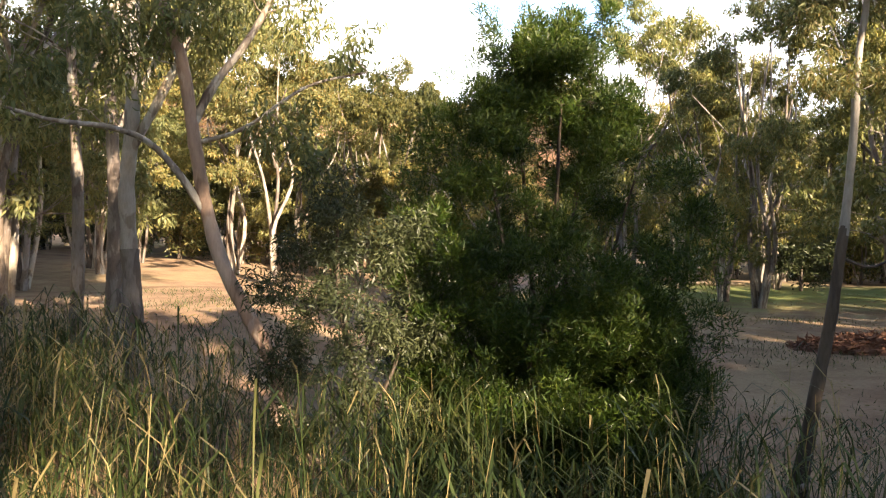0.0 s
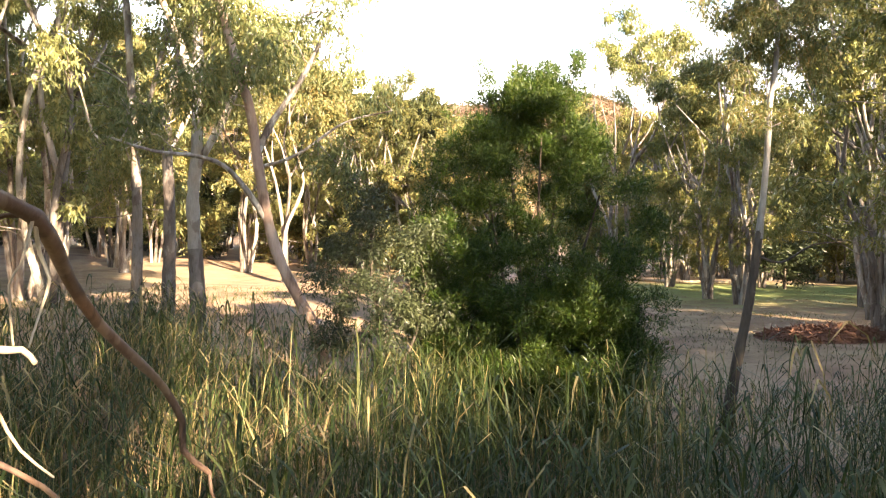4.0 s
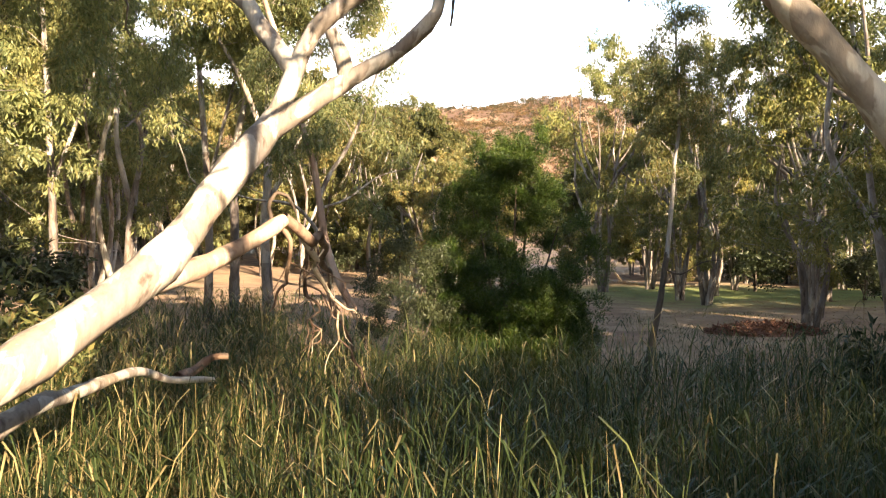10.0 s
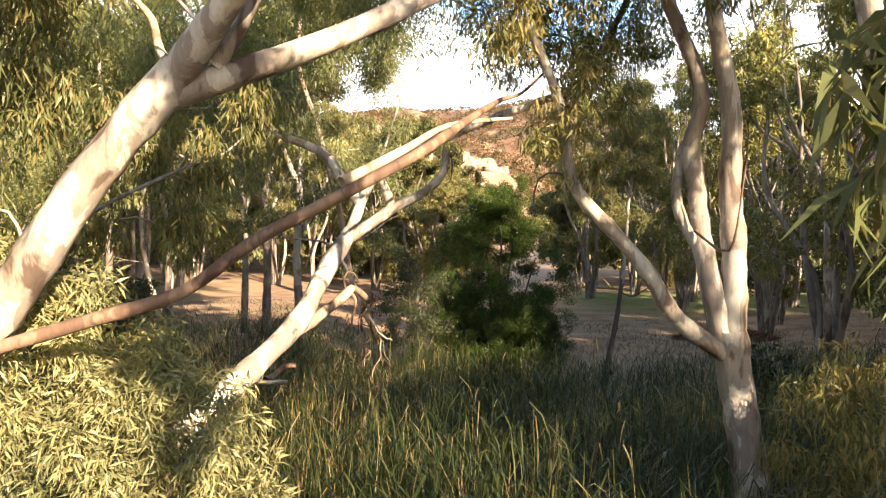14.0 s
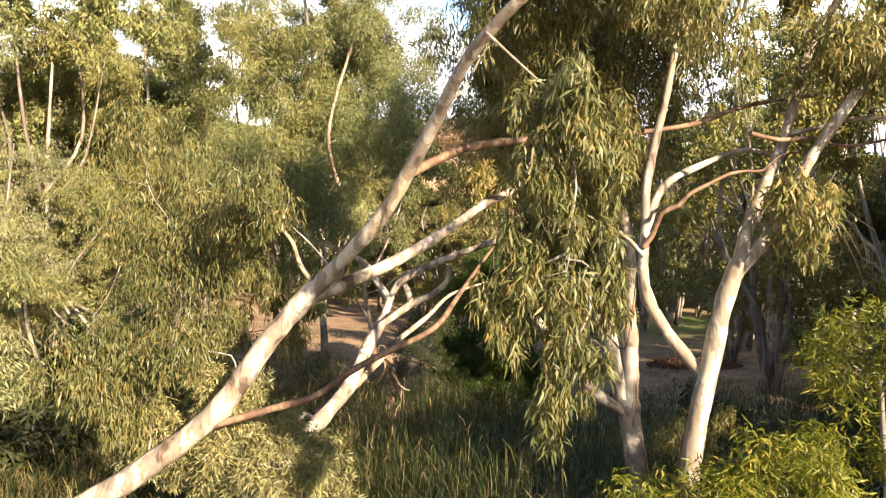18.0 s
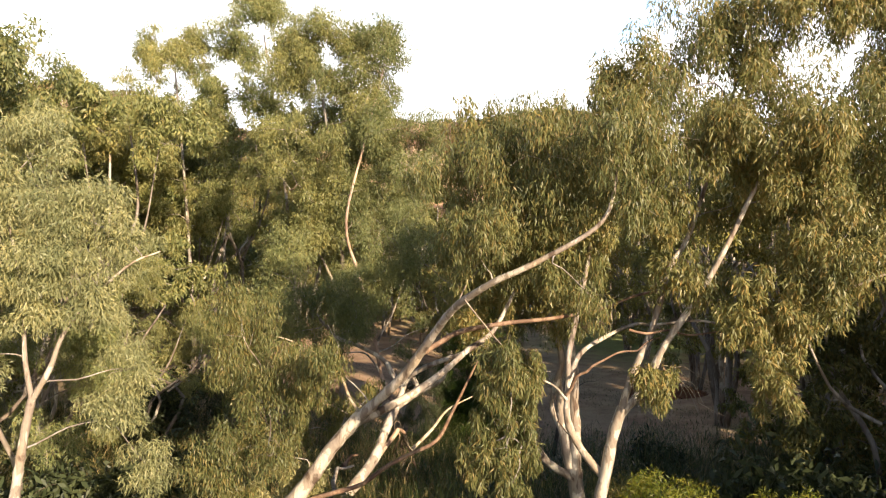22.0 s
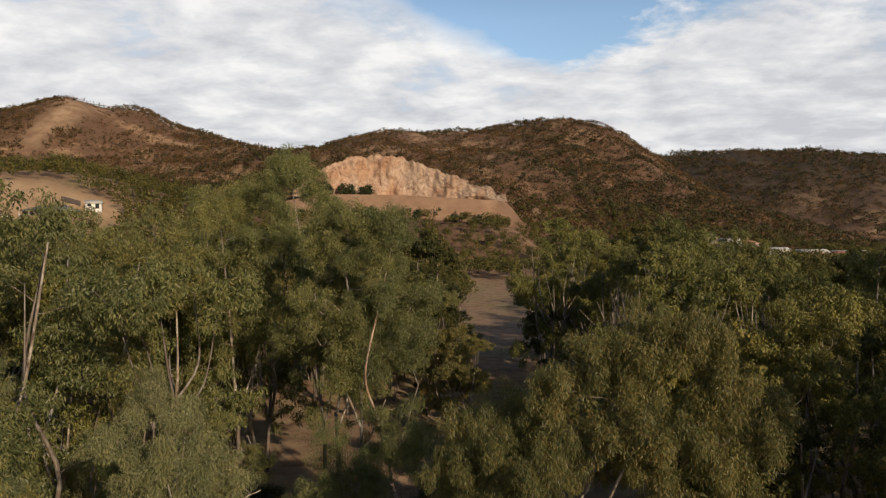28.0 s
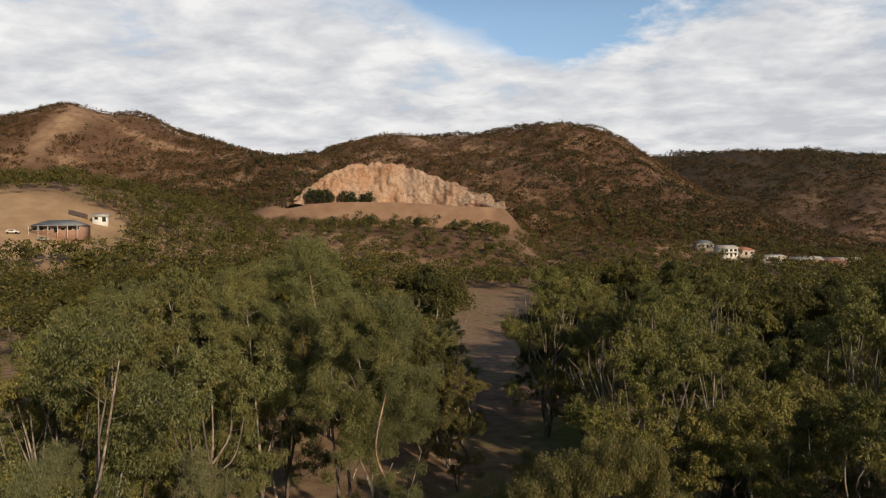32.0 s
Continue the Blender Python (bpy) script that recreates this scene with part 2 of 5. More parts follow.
def ground_mat():
    """Dry grass and bare earth near the creek and in the clearing, a green tongue of lawn, red-brown slopes further out."""
    m, n, l, b = new_mat("ground_earth")
    big, mid, fine = noise_node(n, l, 0.035, 5.0), noise_node(n, l, 0.6, 6.0), noise_node(n, l, 9.0, 5.0, 0.7)
    dry = ramp(n, l, mid, [(0.3, (0.18, 0.10, 0.06)), (0.5, (0.31, 0.20, 0.125)), (0.7, (0.38, 0.275, 0.17))])
    green = ramp(n, l, mid, [(0.3, (0.12, 0.16, 0.035)), (0.7, (0.20, 0.26, 0.06))])
    geo, sep = n.new("ShaderNodeNewGeometry"), n.new("ShaderNodeSeparateXYZ")
    l.new(geo.outputs["Position"], sep.inputs[0])
    # lawn: a strip of watered grass around y = 30, ragged by noise
    ma = n.new("ShaderNodeMath")
    ma.operation = "MULTIPLY_ADD"
    l.new(mid, ma.inputs[0])
    ma.inputs[1].default_value = 14.0
    l.new(sep.outputs[1], ma.inputs[2])
    lawn = ramp(n, l, scaled(n, l, ma.outputs[0], 36.0, 78.0), [(0.0, (0, 0, 0)), (0.22, (0.9, 0.9, 0.9)), (0.42, (0.9, 0.9, 0.9)), (0.62, (0, 0, 0))])
    near = ramp(n, l, big, [(0.46, (0, 0, 0)), (0.62, (0.30, 0.30, 0.30))])
    col = blend(n, l, near, dry, green)
    east = ramp(n, l, scaled(n, l, sep.outputs[0], 7.0, 13.0), [(0.0, (0, 0, 0)), (1.0, (1, 1, 1))])
    col = blend(n, l, blend(n, l, 1.0, lawn, east, "MULTIPLY"), col, green)
    hill = ramp(n, l, noise_node(n, l, 0.02, 8.0, 0.65), [(0.35, (0.115, 0.066, 0.042)), (0.52, (0.165, 0.095, 0.058)), (0.59, (0.33, 0.215, 0.135))])
    # far ridges get a darker ground, for cloud shadow as well as other growth
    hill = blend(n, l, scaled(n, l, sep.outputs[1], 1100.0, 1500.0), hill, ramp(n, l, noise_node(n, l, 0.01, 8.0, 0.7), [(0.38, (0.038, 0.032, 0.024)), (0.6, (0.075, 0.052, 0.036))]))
    far = ramp(n, l, scaled(n, l, sep.outputs[1], 250.0, 340.0), [(0.0, (0, 0, 0)), (1.0, (1, 1, 1))])
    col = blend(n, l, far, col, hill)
    def inside(src, lo, hi, soft):
        return ramp(n, l, scaled(n, l, src, lo - soft, hi + soft), [(0.0, (0, 0, 0)), (2 * soft / (hi - lo + 2 * soft), (1, 1, 1)), (1 - 2 * soft / (hi - lo + 2 * soft), (1, 1, 1)), (1.0, (0, 0, 0))])
    ragged = n.new("ShaderNodeMath")
    ragged.operation = "MULTIPLY_ADD"
    l.new(noise_node(n, l, 0.05, 5.0), ragged.inputs[0])
    ragged.inputs[1].default_value = 30.0
    l.new(sep.outputs[1], ragged.inputs[2])
    bench = blend(n, l, 1.0, inside(sep.outputs[0], -112.0, 46.0, 8.0), inside(ragged.outputs[0], 402.0, 468.0, 4.0), "MULTIPLY")
    col = blend(n, l, bench, col, ramp(n, l, noise_node(n, l, 0.12, 6.0), [(0.3, (0.33, 0.19, 0.115)), (0.7, (0.46, 0.30, 0.19))]))
    spur = blend(n, l, 1.0, inside(sep.outputs[0], -330.0, -306.0, 10.0), inside(ragged.outputs[0], 522.0, 604.0, 20.0), "MULTIPLY")
    col = blend(n, l, spur, col, ramp(n, l, noise_node(n, l, 0.12, 6.0), [(0.35, (0.26, 0.16, 0.10)), (0.65, (0.44, 0.31, 0.20))]))
    yard = blend(n, l, 1.0, inside(sep.outputs[0], -190.0, -126.0, 8.0), inside(ragged.outputs[0], 190.0, 272.0, 8.0), "MULTIPLY")
    col = blend(n, l, yard, col, ramp(n, l, noise_node(n, l, 0.12, 6.0), [(0.3, (0.38, 0.25, 0.15)), (0.7, (0.52, 0.37, 0.23))]))
    col = blend(n, l, 0.5, col, ramp(n, l, fine, [(0.3, (0.6, 0.58, 0.55)), (0.65, (1.15, 1.12, 1.1))]), "MULTIPLY")
    l.new(col, b.inputs["Base Color"])
    b.inputs["Roughness"].default_value = 0.95
    bump(n, l, b, fine, 0.6, 0.03)
    return m


def scaled(n, l, src, lo, hi):
    r = n.new("ShaderNodeMapRange")
    r.inputs[1].default_value, r.inputs[2].default_value = lo, hi
    l.new(src, r.inputs[0])
    return r.outputs[0]


def plain_mat(name, a, c, scale, rough=0.8, metal=0.0, bumpy=0.3):
    m, n, l, b = new_mat(name)
    t = noise_node(n, l, scale, 6.0, 0.65)
    l.new(ramp(n, l, t, [(0.3, a), (0.7, c)]), b.inputs["Base Color"])
    b.inputs["Roughness"].default_value, b.inputs["Metallic"].default_value = rough, metal
    bump(n, l, b, t, bumpy, 0.05)
    return m


GROUND = ground_mat()

# ---------------------------------------------------------------- mesh helpers
rng = np.random.default_rng(7)


def mesh_of(name, co, faces, mats, smooth=False):
    """A mesh from an (n, 3) array and one or more (m, k) arrays of corners."""
    me = bpy.data.meshes.new(name)
    faces = [np.asarray(f, np.int32) for f in (faces if isinstance(faces, list) else [faces]) if len(f)]
    loops = np.concatenate([f.ravel() for f in faces])
    totals = np.concatenate([np.full(len(f), f.shape[1], np.int32) for f in faces])
    starts = np.concatenate([[0], np.cumsum(totals)[:-1]]).astype(np.int32)
    me.vertices.add(len(co))
    me.vertices.foreach_set("co", np.asarray(co, np.float32).ravel())
    me.loops.add(len(loops))
    me.loops.foreach_set("vertex_index", loops)
    me.polygons.add(len(totals))
    me.polygons.foreach_set("loop_start", starts)
    me.polygons.foreach_set("loop_total", totals)
    if smooth:
        me.polygons.foreach_set("use_smooth", np.ones(len(totals), bool))
    me.update(calc_edges=True)
    me.validate()
    for m in mats if isinstance(mats, (list, tuple)) else [mats]:
        me.materials.append(m)
    return me


def joined(pieces):
    """Joins (co, faces) pairs of quads into one pair."""
    cos, fcs, at = [], [], 0
    for co, f in pieces:
        cos.append(co)
        fcs.append(np.asarray(f) + at)
        at += len(co)
    return np.concatenate(cos), np.concatenate(fcs)


def child(name, me, parent, label=""):
    ob = new(name, me)
    ob.parent = parent
    return tagged(ob, label) if label else ob


def thing(name, at, label, category, group="", kind=""):
    ob = new(name)
    ob.location = at
    return tagged(ob, label, category, group, kind)


def curve_pts(pts, step=0.25):
    """A smooth line through the points (Catmull-Rom)."""
    p = np.asarray(pts, float)
    if len(p) < 3:
        n = max(2, int(np.linalg.norm(p[-1] - p[0]) / step) + 1)
        return p[0] + np.linspace(0, 1, n)[:, None] * (p[-1] - p[0])
    q = np.vstack([2 * p[0] - p[1], p, 2 * p[-1] - p[-2]])
    out = []
    for i in range(1, len(q) - 2):
        n = max(2, int(np.linalg.norm(q[i + 1] - q[i]) / step) + 1)
        t = np.linspace(0, 1, n, endpoint=False)[:, None]
        a, b, c, d = q[i - 1], q[i], q[i + 1], q[i + 2]
        out.append(0.5 * (2 * b + (c - a) * t + (2 * a - 5 * b + 4 * c - d) * t**2 + (3 * b - a - 3 * c + d) * t**3))
    return np.vstack([*out, p[-1:]])


def tube(pts, r0, r1, seg=8, step=0.25, wobble=0.12, power=1.0, flare=0.0):
    """A tapered, slightly uneven limb: (co, quads)."""
    c = curve_pts(pts, step)
    n = len(c)
    s = np.linspace(0, 1, n)
    rad = r0 + (r1 - r0) * s**power
    rad = rad * (1 + wobble * rng.normal(0, 0.5, n)) + flare * np.exp(-s * n * step / 0.35)
    tan = np.gradient(c, axis=0)
    tan /= np.linalg.norm(tan, axis=1)[:, None] + 1e-9
    ref = np.array([0.31, 0.95, 0.05]) if abs(tan[0][1]) < 0.8 else np.array([1.0, 0, 0.1])
    u = np.cross(tan, ref)
    u /= np.linalg.norm(u, axis=1)[:, None]
    v = np.cross(tan, u)
    a = np.linspace(0, 2 * math.pi, seg, endpoint=False)
    lump = 1 + wobble * 0.6 * rng.normal(0, 0.5, (n, seg))
    co = c[:, None] + rad[:, None, None] * lump[:, :, None] * (np.cos(a)[None, :, None] * u[:, None] + np.sin(a)[None, :, None] * v[:, None])
    i, j = np.meshgrid(np.arange(n - 1), np.arange(seg), indexing="ij")
    k = (j + 1) % seg
    f = np.stack([i * seg + j, i * seg + k, (i + 1) * seg + k, (i + 1) * seg + j], -1).reshape(-1, 4)
    return co.reshape(-1, 3), f


def unit(v):
    return v / (np.linalg.norm(v, axis=-1, keepdims=True) + 1e-9)


def blades(base, way, length, width, bend=0.15, face=None):
    """Leaves as bent lozenges: (co, quads). face: the way that the blades turn their flat side, if they do."""
    n = len(base)
    way = unit(way)
    side = unit(np.cross(way, rng.normal(0, 1, (n, 3)) if face is None else face + rng.normal(0, 0.45, (n, 3))))
    up = np.cross(side, way)
    length, width = np.broadcast_to(length, n)[:, None], np.broadcast_to(width, n)[:, None]
    mid = base + way * length * 0.42 + up * length * bend
    co = np.stack([base, mid + side * width * 0.5, base + way * length, mid - side * width * 0.5], 1)
    return co.reshape(-1, 3), np.arange(4 * n).reshape(n, 4)


def spray_leaves(clumps, count, length, width, droop=0.9, spread=0.55, sprays=14, massed=0.7, hang=1.0):
    """Leaves in hanging sprays inside ellipsoid clumps. clumps: rows x, y, z, rx, ry, rz, share. massed: how far leaves lie in the clump's skin."""
    bases, ways, outs = [], [], []
    clumps = np.asarray(clumps, float)
    share = clumps[:, 6] / clumps[:, 6].sum()
    for row, sh in zip(clumps, share):
        m = max(8, int(count * sh))
        k = max(4, int(sprays * hang))
        d = unit(rng.normal(0, 1, (k, 3))) * (rng.random((k, 1)) ** 0.45)
        hubs = row[:3] + d * row[3:6]
        pick = rng.integers(0, k, m)
        size = row[3:6].min() * spread
        off = unit(rng.normal(0, 1, (m, 3))) * (rng.random((m, 1)) ** (0.33 if massed > 0.3 else 0.5)) * size * np.array([1.05 / math.sqrt(hang), 1.05 / math.sqrt(hang), 0.95 * hang])
        bases.append(hubs[pick] + off)
        o = unit(off) + 0.7 * unit(hubs[pick] - row[:3]) + np.array([0, 0, 0.25])
        w = rng.normal(0, 0.55, (m, 3)) + off * 0.4 / (size + 1e-6)
        w[:, 2] -= droop
        ways.append(w)
        outs.append(unit(o) * massed + rng.normal(0, 1, (m, 3)) * (1 - massed))
    b, w = np.vstack(bases), np.vstack(ways)
    ln = length * rng.uniform(0.65, 1.3, len(b))
    return blades(b, w, ln, width * rng.uniform(0.7, 1.25, len(b)), 0.15, np.vstack(outs))


def twig_net(clumps, stems, r=0.03, twigs=5, seg=5, step=0.25):
    """Branches that grow from the stems, and then from each other, out to every clump, with twigs in it."""
    pool = np.vstack([curve_pts(s, 0.3) for s in stems])
    out = []
    clumps = np.asarray(clumps, float)
    order = np.argsort([np.linalg.norm(pool - row[:3], axis=1).min() for row in clumps])
    for row in clumps[order]:
        c = row[:3]
        d = np.linalg.norm(pool - c, axis=1)
        d = d + 0.9 * np.maximum(0, pool[:, 2] - c[2] + 0.3 * np.hypot(pool[:, 0] - c[0], pool[:, 1] - c[1]))
        a = pool[np.argmin(d)]
        gap = np.linalg.norm(c - a)
        mid = (a + c) / 2 + np.array([*rng.normal(0, 0.10 * gap, 2), rng.uniform(-0.08, 0.08) * gap])
        rr = r * min(1.5, max(0.45, gap * 0.45))
        q1, q2 = (a * 0.7 + mid * 0.3) + rng.normal(0, 0.05 * gap, 3), (mid * 0.4 + c * 0.6) + rng.normal(0, 0.06 * gap, 3)
        out.append(tube([a, q1, mid, q2, c], rr, rr * 0.35, seg, step))
        pool = np.vstack([pool, curve_pts([a, q1, mid, q2, c], 0.4)[2:]])
        for _ in range(twigs):
            e = c + unit(rng.normal(0, 1, 3)) * row[3:6] * rng.uniform(0.6, 1.0)
            out.append(tube([c - (c - mid) * rng.uniform(0, 0.5), (c + e) / 2 + rng.normal(0, 0.06, 3), e], rr * 0.38, rr * 0.1, 3, step * 1.6, 0.05))
    return joined(out)


def tree(name, label, stems, clumps, leaf=(0.15, 0.03), count=20000, leafmat=None, bark=None, category="tree", group="", droop=0.9,
         twig_r=0.03, twigs=5, sprays=16, twigmat=None, spread=0.34, seg=10, satellites=0, hang=1.0, massed=0.7):
    """stems: rows of (part name, points, r0, r1[, material]); clumps in world places. The first point of the first stem is the foot."""
    foot = np.asarray(stems[0][1][0], float)
    root = thing(name, foot, label, category, group)
    for st in stems:
        co, f = tube(np.asarray(st[1], float) - foot, st[2], st[3], seg, 0.16 if seg > 6 else 0.7, 0.1, 0.9, st[2] * 0.35 if st is stems[0] else 0.0)
        child(st[0], mesh_of(st[0], co, f, st[4] if len(st) > 4 else bark, True), root)
    if len(clumps):
        cl = np.array([[*c[:3], *(c[3:6] if len(c) > 4 else (c[3],) * 3), c[6] if len(c) > 6 else c[3] ** 2] for c in clumps], float)
        cl[:, :3] -= foot
        rs = np.random.default_rng(int(abs(foot[0] * 97 + foot[1] * 31)) + 3)
        heads = cl.copy()
        for _ in range(satellites):  # smaller clumps round each one
            s = heads.copy()
            s[:, :3] += unit(rs.normal(0, 1, (len(s), 3))) * s[:, 3:6] * rs.uniform(0.8, 1.25, (len(s), 1))
            s[:, 3:6] *= rs.uniform(0.45, 0.7, (len(s), 1))
            s[:, 6] *= 0.35
            cl = np.vstack([cl, s])
        co, f = twig_net(heads, [np.asarray(st[1], float) - foot for st in stems if not st[0].startswith(("dead", "broken", "twig"))], twig_r, twigs, 5 if seg > 6 else 4, 0.25 if seg > 6 else 1.2)
        tagged(child("branchwork", mesh_of("branchwork", co, f, twigmat or (BARK_GREY if bark is BARK_PALE else bark), True), root), kind="stuff")
        co, f = spray_leaves(cl, count, leaf[0], leaf[1], droop, spread, sprays, massed, hang)
        tagged(child("crown", mesh_of("crown", co, f, leafmat), root), kind="stuff")
    return root


# ---------------------------------------------------------------- lie of the land
def smooth(x, a, b):
    t = np.clip((np.asarray(x, float) - a) / (b - a), 0, 1)
    return t * t * (3 - 2 * t)


HILLS = [  # x, y, height, half-widths
    (-392, 627, 119, 133, 180), (-244, 652, 91, 153, 180), (-684, 330, 6, 47, 200), (62, 788, 134, 168, 260), (186, 777, 66, 103, 230),
    (-87, 879, 92, 98, 220), (327, 835, 58, 142, 240), (890, 1743, 225, 431, 500), (1378, 1805, 149, 365, 500), (477, 2089, 208, 347, 500),
    (-190, 300, 50, 100, 130), (230, 480, 5, 160, 130), (-60, 520, 40, 190, 120),
]


def QUARRY(x, y):
    """How far a place belongs to the flat bench below the quarry face."""
    arc = 410 + 34 * np.sin(math.pi * np.clip((x + 92) / 136, 0, 1)) ** 0.8
    return smooth(x, -128, -100) * smooth(x, 62, 40) * smooth(y, 300, 392) * smooth(y, arc + 10, arc + 2)


def lie(x, y):
    """Height of the ground."""
    x, y = np.asarray(x, float), np.asarray(y, float)
    z = -0.6 + 0 * x
    z = z + 1.0 * smooth(-x, -1.0, 5.0) * smooth(y, 4.0, 9.0) + 1.8 * smooth(-x, 2.0, 30.0) * smooth(y, 14.0, 60.0)
    z = z - 0.8 * smooth(y, 7.0, 3.5) * smooth(y, -9.0, -5.0) * smooth(np.abs(x), 40, 22)
    z = z + 0.9 * smooth(y, -8.0, -16.0)
    z = z + 4.0 * smooth(y, 90, 330)
    r = np.hypot(x, y)
    z = z + 0.10 * smooth(r, 3, 12) * (np.sin(x * 0.53 + 1.0) * np.cos(y * 0.47) + np.sin(x * 0.21 - y * 0.17))
    for cx, cy, h, sx, sy in HILLS:
        z = z + h * np.exp(-(((x - cx) / sx) ** 2) - ((y - cy) / sy) ** 2)
    rough = smooth(y, 330, 520) * (1 - QUARRY(x, y))
    z = z + rough * (5.0 * np.sin(x * 0.031 + 0.3 * np.sin(y * 0.02)) * np.cos(y * 0.024) + 2.6 * np.sin(x * 0.083 + y * 0.05) + 1.5 * np.cos(x * 0.11 - y * 0.13))
    z = z + 60.0 * smooth(np.hypot(x, y - 300), 1900, 3600)
    q = QUARRY(x, y)
    z = z * (1 - q) + q * (np.interp(x, [-92, -24, 44], [57.0, 56.0, 51.0]) - 17.0 * smooth(y, 404, 384))
    return z


def make_ground():
    na = 420
    rad = np.concatenate([[0.0], np.geomspace(1.2, 4600, 190)])
    # rays set closer together ahead than behind
    s = np.linspace(-1, 1, na, endpoint=False)
    ang = math.pi * (0.45 * s + 0.55 * s**3) + math.pi / 2
    A, Rr = np.meshgrid(ang, rad[1:], indexing="ij")
    X, Y = np.cos(A) * Rr, -28 + np.sin(A) * Rr
    co = np.stack([X, Y, lie(X, Y)], -1).reshape(-1, 3)
    co = np.vstack([co, [[0, -28, float(lie(0, -28))]]])
    m = len(rad) - 1
    i, j = np.meshgrid(np.arange(na), np.arange(m - 1), indexing="ij")
    k = (i + 1) % na
    quads = np.stack([i * m + j, i * m + j + 1, k * m + j + 1, k * m + j], -1).reshape(-1, 4)
    i = np.arange(na)
    tris = np.stack([np.full(na, na * m), i * m, ((i + 1) % na) * m], -1)
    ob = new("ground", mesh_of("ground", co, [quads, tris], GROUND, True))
    tagged(ob, "dry grass and bare earth flats rising to red-brown hills", "ground", kind="structure")


make_ground()


def gz(x, y):
    return float(lie(x, y))


# ---------------------------------------------------------------- reed bed in the creek
def make_reeds():
    n = 30000
    x, y = rng.uniform(-17, 16, n), rng.uniform(-11.0, 9.0, n)
    edge = 5.6 + 2.0 * smooth(-x, -1.6, 0.6) + 0.4 * np.sin(x * 1.1) + 0.3 * np.sin(x * 2.7 + 1)
    keep = (y < edge + rng.normal(0, 0.4, n)) & (rng.random(n) < 0.55 + 0.45 * np.sin(x * 0.9 + y * 0.7) ** 2)
    x, y = x[keep], y[keep]
    n = len(x)
    z = lie(x, y)
    h = rng.normal(2.28, 0.26, n) * (1 - 0.30 * smooth(y, 3.5, 6.0)) * (1 - 0.28 * smooth(y, 6.0, 8.5))
    lean, az = rng.uniform(0.02, 0.22, n), rng.uniform(0, 2 * math.pi, n)
    foot = np.stack([x, y, z], 1)
    top = foot + np.stack([np.cos(az) * lean * h, np.sin(az) * lean * h, h], 1)
    # stems: narrow ribbons
    sd = unit(np.stack([-np.sin(az + 1), np.cos(az + 1), 0 * az], 1)) * 0.004
    co = np.stack([foot - sd, foot + sd, top + sd * 0.5, top - sd * 0.5], 1).reshape(-1, 3)
    quads = np.arange(4 * n).reshape(n, 4)
    # more pale stems to the west: dry straw, and brightness for the sunlit side
    pale = rng.random(n) < 0.30 + 0.24 * smooth(-x, 0.0, 3.5)
    green, straw = [(co, quads[~pale])], [(co, quads[pale])]
    for k in range(9):
        t = rng.uniform(0.25, 1.0, n)[:, None] if k < 7 else rng.uniform(0.88, 1.0, n)[:, None]
        base = foot + (top - foot) * t
        a = rng.uniform(0, 2 * math.pi, n)
        out = np.stack([np.cos(a), np.sin(a), 0 * a], 1)
        side = np.stack([-np.sin(a), np.cos(a), 0 * a], 1)
        ln, wd = rng.uniform(0.26, 0.6, n)[:, None], rng.uniform(0.0035, 0.0105, n)[:, None]
        rise, fall = rng.uniform(0.25, 0.85, n)[:, None], rng.uniform(0.9, 2.2, n)[:, None]
        up = np.array([[0, 0, 1.0]])
        m1 = base + out * ln * 0.34 + up * ln * 0.40 * rise
        m2 = base + out * ln * 0.70 + up * ln * (0.42 * rise - 0.20 * fall)
        tip = base + out * ln * 0.95 + up * ln * (0.22 * rise - 0.55 * fall)
        co = np.stack([base - side * wd * 0.5, base + side * wd * 0.5, m1 - side * wd, m1 + side * wd, m2 - side * wd * 0.8, m2 + side * wd * 0.8,
                       tip - side * wd * 0.1, tip + side * wd * 0.1], 1)
        o = np.arange(n)[:, None] * 8
        f = np.concatenate([o + [0, 1, 3, 2], o + [2, 3, 5, 4], o + [4, 5, 7, 6]])
        if k < 7:
            green.append((co.reshape(-1, 3), f))
        else:  # dry leaves, most of them on the west side, also standing in for sun there
            dry = (rng.random(n) < 0.06 + 0.36 * smooth(-x, 0.3, 3.2))[:, None] & np.ones((1, 3), bool)
            straw.append((co.reshape(-1, 3), f[dry.T.ravel()]))
    co, f = joined(green)
    tagged(new("reed_bed", mesh_of("reed_bed", co, f, REED_LEAF)), "dense green reeds with arching leaves filling the creek bed", "reeds", kind="stuff")
    co, f = joined(straw)
    tagged(new("dry_reed_stalks", mesh_of("dry_reed_stalks", co, f, REED_STRAW)), "straw-coloured dry reed stalks among the green reeds", "reeds", kind="stuff")


make_reeds()


# ---------------------------------------------------------------- gums over the creek
def gnarled(pts, seed, amount=0.11):
    """A dead branch with kinks and elbows."""
    r = np.random.default_rng(seed)
    p = np.asarray(pts, float)
    out = [p[0]]
    for a, b in zip(p[:-1], p[1:]):
        d = np.linalg.norm(b - a)
        for t in (0.5,):
            out.append(a + (b - a) * t + r.normal(0, amount * d, 3))
        out.append(b)
    return [tuple(q) for q in out]


